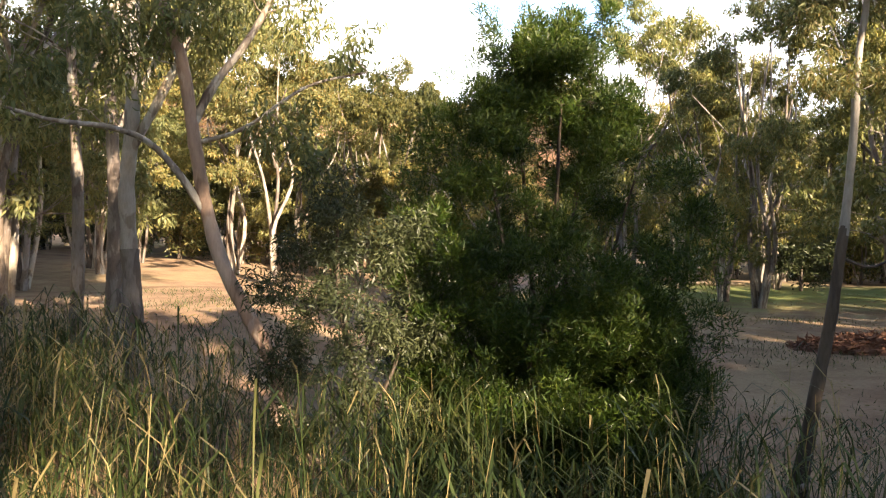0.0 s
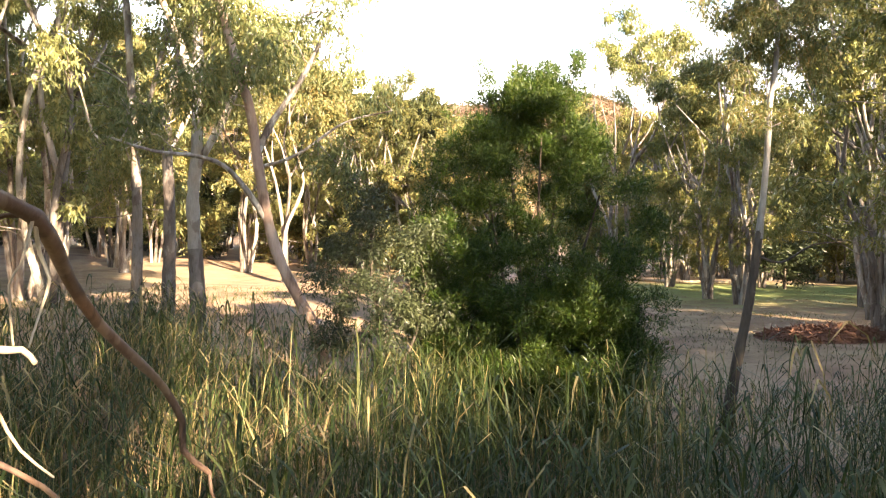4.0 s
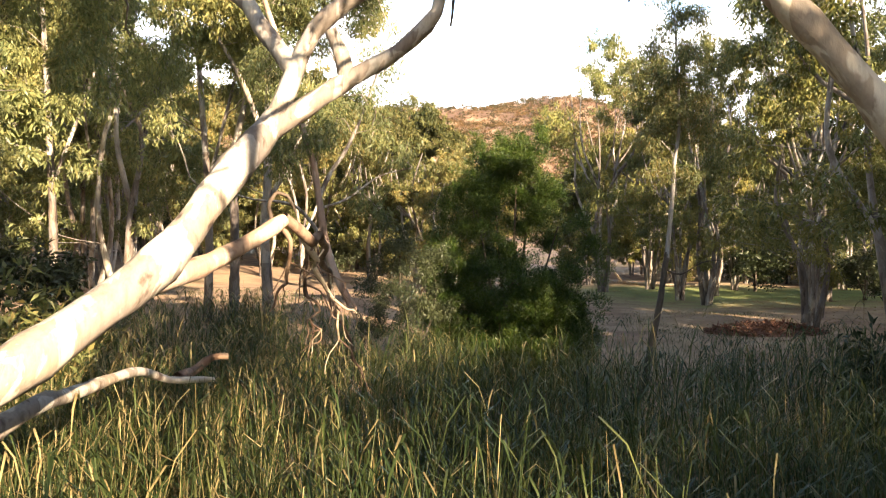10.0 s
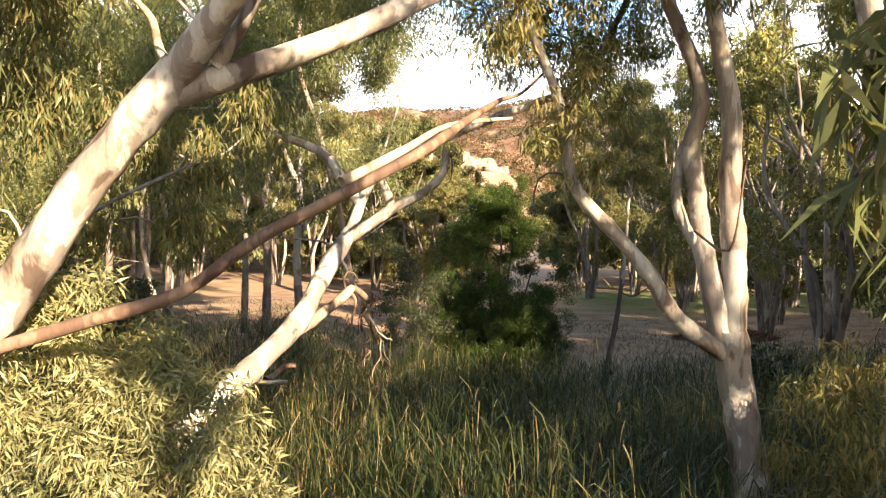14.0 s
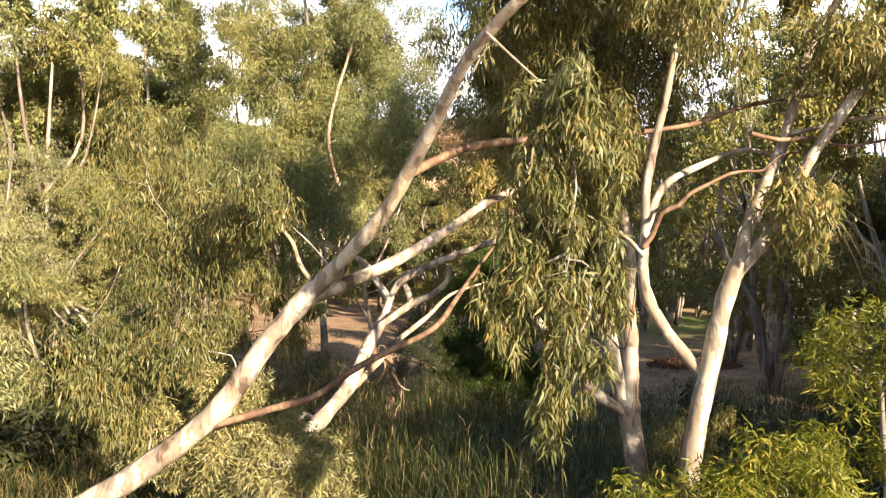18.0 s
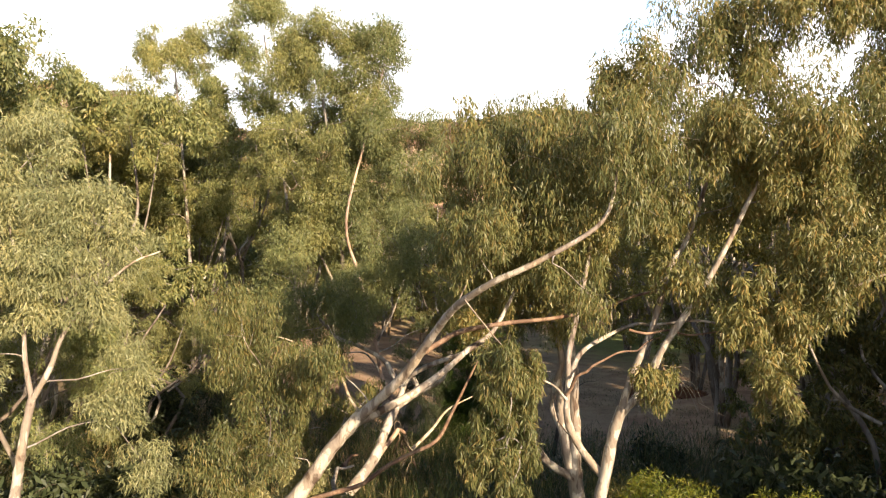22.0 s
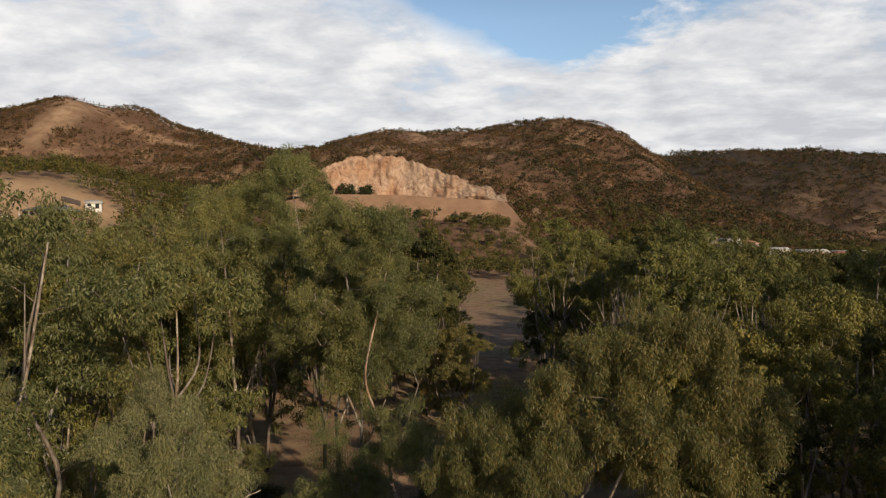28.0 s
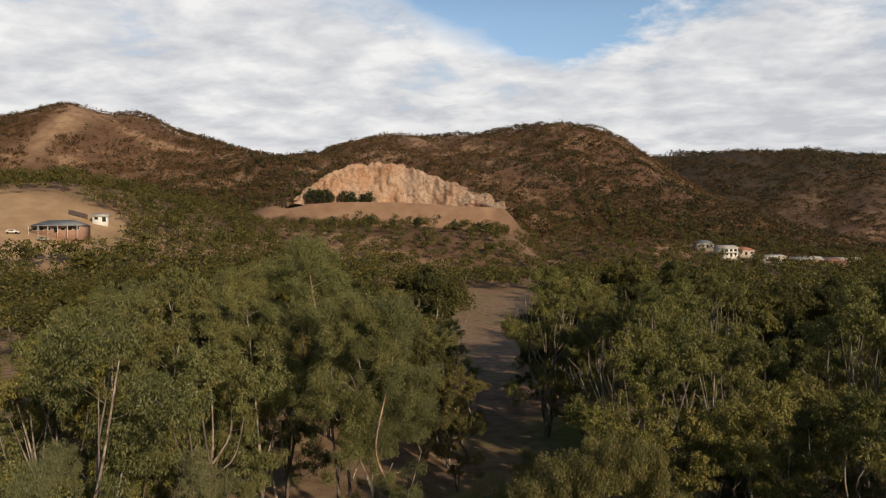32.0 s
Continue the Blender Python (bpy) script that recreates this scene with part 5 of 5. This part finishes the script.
def hill_scrub():
    """Low scrub, and over it rounded bushes and darker trees, close together but for bald patches."""
    r = np.random.default_rng(9)

    def scatter(m, keep):
        d = 400 * 5.0 ** r.random(m)
        x, y = r.uniform(-0.72, 0.76, m) * (d + 40), d + r.normal(0, 8, m)
        ok = (QUARRY(x, y) < 0.04) & ~bare_slope(x, y) & keep(x, y)
        return x[ok], y[ok]

    def bald(x, y):
        return np.sin(x * 0.037 + 2.0 * np.sin(y * 0.011)) + np.sin(y * 0.029 - x * 0.013) + r.normal(0, 0.8, len(x)) < 1.15

    xs, ys = scatter(52000, bald)
    n, per = len(xs), 5
    z = lie(xs, ys)
    w = r.uniform(1.2, 3.0, n) * np.interp(ys, [360, 900, 1500], [0.8, 0.9, 1.7])
    p = unit(r.normal(0, 1, (n, per, 3))) * r.uniform(0.3, 1.0, (n, per, 1))
    co = np.stack([xs[:, None] + p[..., 0] * w[:, None], ys[:, None] + p[..., 1] * w[:, None], z[:, None] + w[:, None] * (0.55 + 0.7 * p[..., 2])], -1).reshape(-1, 3)
    size = np.repeat(w, per) * r.uniform(0.6, 1.0, n * per)
    co, f = blades(co, r.normal(0, 0.7, (n * per, 3)), size, size * 0.6, 0.1, (unit(p) + np.array([0, 0, 0.3])).reshape(-1, 3))
    tagged(new("hill_scrub", mesh_of("hill_scrub", co, f, LEAF_HILL)), "sparse reddish-brown scrub over the hills", "scrub", kind="stuff")
    for m, keep, h, per, fine, mat, name, label in (
            (70000, bald, (3.0, 6.4), 15, 1.5, LEAF_HILL, "hill_bushes", "reddish-brown bushes standing close together on the hills"),
            (40000, lambda x, y: np.sin(x * 0.021 + y * 0.008) + np.sin(y * 0.017 - x * 0.006) + r.normal(0, 0.9, len(x)) > np.interp(y, [400, 1000, 1300], [0.3, 0.0, -1.2]), (4.5, 9.0), 22, 1.25, LEAF_RIDGE, "hill_trees", "dark olive-brown trees along the ridges and gullies")):
        tx, ty = scatter(m, keep)
        th = r.uniform(*h, len(tx)) * np.interp(ty, [400, 1000, 1400, 2000], [0.9, 1.0, 1.9, 2.4])
        leaves = crowns(r, tx, ty, lie(tx, ty) - 0.3 * th, th, th * r.uniform(0.42, 0.6, len(tx)), per, fine)
        tagged(new(name, mesh_of(name, *leaves, mat)), label, "woods", kind="stuff")


hill_scrub()


# ---------------------------------------------------------------- understorey, lawn and litter
def shrubs():
    r = np.random.default_rng(31)
    cl = [(r.normal(0, 0.7), r.normal(0, 0.7), r.uniform(0.4, 2.0), r.uniform(0.45, 0.7)) for _ in range(12)]
    stems = [("stem", [(0, 0, -0.2), (0.1, 0, 0.8), (0.3, 0.1, 1.8)], 0.05, 0.015), ("stem", [(0.1, 0, -0.2), (-0.2, 0.1, 0.7), (-0.5, 0.2, 1.6)], 0.04, 0.012)]
    a = tree("shrub", "dark green understorey shrub beneath the gums", stems, cl, (0.22, 0.07), 2600, LEAF_DARK, BARK_DARK, "shrub", "understorey shrubs", droop=0.2, twig_r=0.015, twigs=2)
    b = tree("shrub", "olive understorey shrub with dry leaves", stems, [(*c[:3], c[3] * 1.1) for c in cl[::-1]], (0.22, 0.06), 2400, LEAF_OLIVE, BARK_DARK, "shrub", "understorey shrubs", droop=0.2, twig_r=0.015, twigs=2)
    spots = []
    for n in range(130):
        if n < 34:
            x, y = r.uniform(-42, 8), r.uniform(46, 60)
        elif n < 60:
            x, y = r.uniform(20, 50), r.uniform(34, 66)
        elif n < 75:
            x, y = r.uniform(6.5, 14), r.uniform(-9, 4)
        elif n < 95:
            x, y = r.uniform(-16, -6), r.uniform(-6, 9)
        else:
            x, y = r.uniform(-9, 12), r.uniform(60, 75)
        if 46 < y and in_clearing(x, y):
            continue
        spots.append((x, y))
    for n, (x, y) in enumerate(spots):
        m, s = pose(x, y, gz(x, y), 0, 0, r.uniform(0, 360)), r.uniform(0.7, 1.7) * (1.3 if y > 40 else 0.8)
        src = a if n % 3 else b
        if n in (0, 1):
            (b if n == 0 else a).matrix_basis = m
            continue
        copy_thing(src, m).scale = (s, s, s * r.uniform(0.8, 1.3))


shrubs()


def grass():
    """Short tufts over the banks round the bush and the slope behind."""
    n = 26000
    x, y = rng.uniform(-14, 16, n), 5.0 + 22 * rng.random(n) ** 1.7
    keep = np.sin(x * 0.8 + y * 0.35) + np.sin(y * 0.9 - x * 0.3) + rng.normal(0, 0.7, n) > 0.1
    x, y = x[keep], y[keep]
    n = len(x)
    base = np.stack([x, y, lie(x, y) - 0.02], 1)
    way = np.stack([rng.normal(0, 0.5, n), rng.normal(0, 0.5, n), np.ones(n)], 1)
    co, f = blades(base, way, rng.uniform(0.08, 0.26, n), 0.018)
    tagged(new("grass_tufts", mesh_of("grass_tufts", co, f, REED_LEAF)), "short green and straw grass tufts on the bank", "grass", kind="stuff")
    n = 9000
    x, y = rng.uniform(-8, 30, n), rng.uniform(5, 45, n)
    base = np.stack([x, y, lie(x, y) + 0.012], 1)
    way = np.stack([rng.normal(0, 1, n), rng.normal(0, 1, n), rng.normal(0, 0.12, n)], 1)
    co, f = blades(base, way, rng.uniform(0.06, 0.16, n), 0.03)
    tagged(new("leaf_litter", mesh_of("leaf_litter", co, f, REED_STRAW)), "dry fallen gum leaves scattered over bare earth", "leaf litter", kind="stuff")


grass()


def litter():
    def log(name, label, pts, r0, r1, mat, sides=()):
        foot = np.asarray(pts[0], float)
        root = thing(name, foot, label, "log")
        co, f = tube(np.asarray(pts) - foot, r0, r1, 8, 0.25, 0.15)
        child("log", mesh_of("log", co, f, mat, True), root)
        for s in sides:
            co, f = tube(np.asarray(s) - foot, r1, r1 * 0.3, 6, 0.25, 0.15)
            child("branch", mesh_of("branch", co, f, mat, True), root)
    g = gz
    log("fallen_log", "bleached fallen log with bare branches lying on the lawn", [(14.5, 62, g(14.5, 62) + 0.2), (16.5, 56, g(16.5, 56) + 0.15), (17.6, 50, g(17.6, 50) + 0.15), (21.0, 47.5, g(21, 47.5) + 0.2)], 0.2, 0.12, BLEACHED,
        [[(16.5, 56, g(16.5, 56) + 0.2), (15.5, 54, g(15.5, 54) + 0.9), (15.0, 53, g(15, 53) + 1.1)], [(15, 60, g(15, 60) + 0.2), (14.0, 58, g(14, 58) + 0.7), (13.2, 57, g(13.2, 57) + 0.3)]])
    log("fallen_branch", "grey weathered branch lying by the reeds", [(3.0, 6.9, g(3, 6.9) + 0.14), (3.3, 7.0, g(3.3, 7) + 0.22), (3.75, 7.05, g(3.75, 7.05) + 0.36)], 0.09, 0.04, BARK_GREY, [[(3.2, 7.0, g(3.2, 7) + 0.2), (3.0, 7.2, g(3, 7.2) + 0.35), (2.9, 7.3, g(2.9, 7.3) + 0.36)]])
    # mulch mound: a heap of chips
    n = 2600
    a, q = rng.uniform(0, 2 * math.pi, n), np.sqrt(rng.random(n))
    x, y = 12.3 + np.cos(a) * q * 2.3, 19.6 + np.sin(a) * q * 1.2
    z = lie(x, y) + 0.42 * (1 - q**2) + 0.02
    co, f = blades(np.stack([x, y, z], 1), rng.normal(0, 1, (n, 3)) * [1, 1, 0.35], rng.uniform(0.12, 0.35, n), 0.07)
    m = thing("mulch_heap", (12.3, 19.6, g(12.3, 19.6)), "low reddish-brown heap of bark mulch on bare ground", "mulch heap")
    tagged(child("bark_litter", mesh_of("bark_litter", co - np.array([12.3, 19.6, g(12.3, 19.6)]), f, MULCH), m), kind="stuff")
    th, rr = np.meshgrid(np.linspace(0, 2 * math.pi, 24, endpoint=False), np.linspace(0, 1, 6)[1:], indexing="ij")
    X, Y = np.cos(th) * rr * 2.4, np.sin(th) * rr * 1.3
    Z = lie(X + 12.3, Y + 19.6) - g(12.3, 19.6) + 0.40 * (1 - rr**2) - 0.02
    co = np.vstack([np.stack([X, Y, Z], -1).reshape(-1, 3), [[0, 0, 0.40]]])
    i, j = np.meshgrid(np.arange(24), np.arange(4), indexing="ij")
    k = (i + 1) % 24
    quads = np.stack([i * 5 + j, i * 5 + j + 1, k * 5 + j + 1, k * 5 + j], -1).reshape(-1, 4)
    i = np.arange(24)
    child("mound", mesh_of("mound", co, [quads, np.stack([np.full(24, 120), i * 5, ((i + 1) % 24) * 5], -1)], MULCH, True), m)


MULCH = plain_mat("mulch", (0.13, 0.06, 0.04), (0.26, 0.13, 0.08), 6.0, 0.95)
litter()


# ---------------------------------------------------------------- quarry in the hillside
def rock_mat():
    """Cut rock: pale pink faces with dark upright seams and rusty patches."""
    m, n, l, b = new_mat("quarry_rock")
    seam = noise_node(n, l, 0.32, 9.0, 0.72, (1, 1, 0.75), 1.0)
    col = ramp(n, l, seam, [(0.34, (0.20, 0.13, 0.095)), (0.45, (0.37, 0.26, 0.19)), (0.6, (0.50, 0.39, 0.30)), (0.75, (0.58, 0.49, 0.40))])
    rust = ramp(n, l, noise_node(n, l, 0.06, 5.0), [(0.42, (1.0, 1.0, 1.0)), (0.62, (0.97, 0.80, 0.68))])
    l.new(blend(n, l, 1.0, col, rust, "MULTIPLY"), b.inputs["Base Color"])
    b.inputs["Roughness"].default_value = 0.95
    bump(n, l, b, seam, 1.0, 0.6)
    return m


ROCK = rock_mat()


def quarry():
    nu, nv = 150, 40
    u, v = np.meshgrid(np.linspace(0, 1, nu), np.linspace(0, 1, nv), indexing="ij")
    X = -92 + u * 136
    foot = 404 + 34 * np.sin(math.pi * np.clip(u * 1.02, 0, 1)) ** 0.8
    top = np.interp(u, [0, 0.12, 0.24, 0.36, 0.5, 0.62, 0.75, 0.9, 1.0], [61, 76, 86, 87, 86.5, 80, 73, 63, 55])
    top = top + np.array([2.2 * noise.noise((a * 22, 3.0, 0.5)) + 1.3 * noise.noise((a * 60, 1.0, 2.5)) for a in u[:, 0]])[:, None]
    low = np.interp(u, [0, 0.5, 1.0], [56, 55, 50])
    jag = np.array([[5.0 * noise.noise((a * 13, c * 1.6, 1.5)) + 2.0 * noise.noise((a * 37, c * 4, 4.0)) + 0.9 * noise.noise((a * 90, c * 16, 9.0)) for c in v[0]] for a in u[:, 0]])
    Y = foot + v * 9 + jag
    Z = low + (top - low) * v + 0.3 * rng.normal(0, 1, u.shape) * (v > 0)
    co = np.stack([X, Y, Z], -1).reshape(-1, 3)
    i, j = np.meshgrid(np.arange(nu - 1), np.arange(nv - 1), indexing="ij")
    f = np.stack([i * nv + j, (i + 1) * nv + j, (i + 1) * nv + j + 1, i * nv + j + 1], -1).reshape(-1, 4)
    back = np.stack([X[:, -1], Y[:, -1] + 40, lie(X[:, -1], Y[:, -1] + 40) + 1.0], -1)
    co = np.vstack([co, back])
    k = np.arange(nu - 1)
    f = np.vstack([f, np.stack([k * nv + nv - 1, (k + 1) * nv + nv - 1, nu * nv + k + 1, nu * nv + k], -1)])
    tagged(new("quarry_face", mesh_of("quarry_face", co, f, ROCK)), "steep pinkish cut rock face of an old quarry", "cliff", kind="structure")
    # trees along the bench
    r = np.random.default_rng(3)
    for n in range(32):
        uu = r.uniform(0.06, 0.34) if n < 17 else r.uniform(0.0, 1.0)
        x = -92 + uu * 136
        y = 404 + 34 * math.sin(math.pi * uu) ** 0.8 - r.uniform(2, 6) if n < 17 else r.uniform(372, 384)
        z = gz(x, y)
        h = r.uniform(6.5, 10.5) if n < 17 else r.uniform(5, 8)
        p = unit(r.normal(0, 1, (240, 3))) * r.uniform(0.45, 1, (240, 1)) + np.array([[0, 0, 0.12]])
        root = thing("tree", (x, y, z - 0.5), "dark rounded tree growing on the quarry bench", "tree", "quarry trees")
        co, f = tube([(0, 0, 0), (0.1, 0, h * 0.3), (0, 0.1, h * 0.7)], 0.18, 0.05, 5, 1.0)
        child("trunk", mesh_of("trunk", co, f, BARK_DARK, True), root)
        co, f = blades(p * [h * 0.34, h * 0.34, h * 0.42] + [0, 0, h * 0.52], r.normal(0, 1, (240, 3)), h * 0.17, h * 0.09)
        tagged(child("crown", mesh_of("crown", co, f, LEAF_DARK), root), kind="stuff")


quarry()

# ---------------------------------------------------------------- houses
BRICK = plain_mat("brick_wall", (0.30, 0.17, 0.12), (0.42, 0.26, 0.19), 2.0)
CREAM = plain_mat("cream_wall", (0.42, 0.38, 0.31), (0.52, 0.47, 0.40), 1.0)
WHITE = plain_mat("white_paint", (0.74, 0.74, 0.72), (0.82, 0.82, 0.80), 1.0, 0.5)
ROOF_BLUE = plain_mat("roof_blue", (0.13, 0.15, 0.18), (0.19, 0.21, 0.24), 0.8, 0.65, 0.0)
ROOF_RED = plain_mat("roof_red", (0.32, 0.13, 0.09), (0.42, 0.20, 0.14), 0.8, 0.8)
ROOF_PALE = plain_mat("roof_pale", (0.36, 0.36, 0.35), (0.48, 0.47, 0.45), 0.8, 0.5, 0.1)
PANE = plain_mat("window_glass", (0.02, 0.025, 0.03), (0.04, 0.045, 0.05), 1.0, 0.08, 0.0, 0.0)
TYRE = plain_mat("tyre", (0.02, 0.02, 0.02), (0.04, 0.04, 0.04), 4.0, 0.9)
PLANK = plain_mat("fence_wood", (0.07, 0.055, 0.05), (0.13, 0.11, 0.10), 2.0, 0.9)


def box(x0, y0, z0, x1, y1, z1):
    co = np.array([(x, y, z) for z in (z0, z1) for y in (y0, y1) for x in (x0, x1)], float)
    return co, np.array([(0, 2, 3, 1), (4, 5, 7, 6), (0, 1, 5, 4), (2, 6, 7, 3), (0, 4, 6, 2), (1, 3, 7, 5)])


def house(x, y, z, turn, L, W, H, roof_h, wall, roof, label, windows=4, hip=True, veranda=False):
    root = thing("house", (x, y, z), label, "house")
    root.rotation_euler = (0, 0, radians(turn))
    w = child("wall", mesh_of("wall", *box(-L / 2, -W / 2, -2.5, L / 2, W / 2, H), wall), root)
    e, inset = 0.6, W / 2 if hip else 0.0
    co = np.array([(-L / 2 - e, -W / 2 - e, H + 0.01), (L / 2 + e, -W / 2 - e, H + 0.01), (L / 2 + e, W / 2 + e, H + 0.01), (-L / 2 - e, W / 2 + e, H + 0.01), (-L / 2 + inset, 0, H + roof_h), (L / 2 - inset, 0, H + roof_h)])
    me = mesh_of("roof", co, [np.array([(0, 1, 5, 4), (2, 3, 4, 5), (0, 3, 2, 1)]), np.array([(1, 2, 5), (3, 0, 4)])], roof)
    child("roof", me, root)
    child("gutter", mesh_of("gutter", *box(-L / 2 - e, -W / 2 - e - 0.12, H - 0.12, L / 2 + e, -W / 2 - e + 0.02, H + 0.03), WHITE), root, "white gutter")
    for k in range(windows):
        cx = -L / 2 + (k + 0.5) * L / windows
        door = k == windows // 2
        f = child("door" if door else "window", mesh_of("window", *box(cx - 0.75, -W / 2 - 0.06, 0.05 if door else 0.9, cx + 0.75, -W / 2 + 0.02, 2.1), WHITE), root)
        child("pane", mesh_of("pane", *box(cx - 0.65, -W / 2 - 0.09, 0.15 if door else 1.0, cx + 0.65, -W / 2 - 0.05, 2.0), PANE), f)
        if H > 4.5:
            up = child("window", mesh_of("window", *box(cx - 0.95, -W / 2 - 0.06, 3.0, cx + 0.95, -W / 2 + 0.02, 4.7), WHITE), root)
            child("pane", mesh_of("pane", *box(cx - 0.85, -W / 2 - 0.09, 3.1, cx + 0.85, -W / 2 - 0.05, 4.6), PANE), up)
    if H > 4.5:
        child("balcony", mesh_of("balcony", *box(-L / 2, -W / 2 - 1.8, 2.45, L / 2, -W / 2 - 0.1, 2.7), WHITE), root, "wide white balcony")
    if veranda:
        child("veranda_roof", mesh_of("veranda_roof", *box(-L / 2, -W / 2 - 2.6, H - 0.25, L / 2, -W / 2 - 0.62, H - 0.13), roof), root)
        for k in range(6):
            cx = -L / 2 + 0.2 + k * (L - 0.4) / 5
            child("post", mesh_of("post", *box(cx - 0.08, -W / 2 - 2.5, -2.0, cx + 0.08, -W / 2 - 2.34, H - 0.25), WHITE), root)
    return root


def car(x, y, z, turn, paint, label):
    root = thing("car", (x, y, z), label, "car")
    root.rotation_euler = (0, 0, radians(turn))
    prof = np.array([(-2.1, 0.35), (2.1, 0.35), (2.15, 0.75), (1.1, 0.9), (0.5, 1.42), (-1.2, 1.45), (-1.9, 0.95), (-2.15, 0.85)])
    n = len(prof)
    co = np.array([(px, s * 0.85, pz) for s in (-1, 1) for px, pz in prof])
    k = np.arange(n)
    me = mesh_of("body", co, [np.stack([k, (k + 1) % n, (k + 1) % n + n, k + n], -1), np.array([range(n)])[:, ::-1], np.array([range(n, 2 * n)])], paint)
    child("body", me, root)
    child("window", mesh_of("window", *box(-1.1, -0.87, 0.95, 0.55, 0.87, 1.32), PANE), root)
    for wx in (-1.35, 1.35):
        for wy in (-0.8, 0.8):
            a = np.linspace(0, 2 * math.pi, 14, endpoint=False)
            co = np.vstack([np.stack([wx + 0.33 * np.cos(a), np.full(14, wy + s * 0.1), 0.33 + 0.33 * np.sin(a)], -1) for s in (-1, 1)])
            k = np.arange(14)
            child("wheel", mesh_of("wheel", co, [np.stack([k, (k + 1) % 14, (k + 1) % 14 + 14, k + 14], -1), np.array([range(14)]), np.array([range(14, 28)])], TYRE), root)


def settlement():
    house(-137, 217, gz(-137, 217) + 0.6, 4, 17, 8, 2.7, 2.2, BRICK, ROOF_BLUE, "long brick farmhouse with a blue-grey hipped roof and veranda", 7, True, True)
    house(-134, 240, gz(-134, 240) + 0.5, 20, 5.5, 4.5, 2.3, 1.3, WHITE, ROOF_PALE, "small white shed with a pale roof behind the farmhouse", 2, False)
    car(-149, 208, gz(-149, 208) + 0.1, 10, WHITE, "white car parked beside the farmhouse")
    car(-138, 207.5, gz(-138, 207.5) + 0.1, 0, ROOF_PALE, "silver car parked before the farmhouse")
    fence = thing("fence", (-140, 236, gz(-140, 236)), "dark paling fence behind the farmhouse", "fence")
    for k in range(22):
        x = -146.5 + k * 0.34
        z = gz(x, 240) - gz(-140, 236)
        child("paling", mesh_of("paling", *box(x + 140 - 0.16, 3.9, z - 0.4, x + 140 + 0.16, 3.98, z + 2.0 + 0.1 * (k % 2)), PLANK), fence)
    rows = ((168, 366, 10, 11, 7, 5.2, 1.8, WHITE, ROOF_PALE, "white two-storey house with a wide balcony"), (180, 372, -6, 12, 8, 3.0, 2.2, CREAM, ROOF_RED, "cream house with a red hipped roof"), (188, 352, 5, 13, 7, 2.8, 1.6, CREAM, ROOF_PALE, "low cream house with a pale roof"),
            (204, 346, -4, 16, 8, 2.8, 1.8, BRICK, ROOF_PALE, "low brick house with a light grey roof"), (216, 340, 8, 12, 8, 2.8, 2.0, BRICK, ROOF_RED, "brick house with a red-brown roof"), (228, 352, -8, 18, 8, 3.0, 1.5, WHITE, ROOF_PALE, "long white building with a flat pale roof"),
            (162, 384, 0, 10, 7, 2.8, 2.2, CREAM, ROOF_BLUE, "small cream house with a dark roof"))
    for x, y, t, L, W, H, rh, wall, roof, label in rows:
        house(x, y, gz(x, y) + 0.8, t, L, W, H, rh, wall, roof, label, 4, rh > 1.9)


settlement()
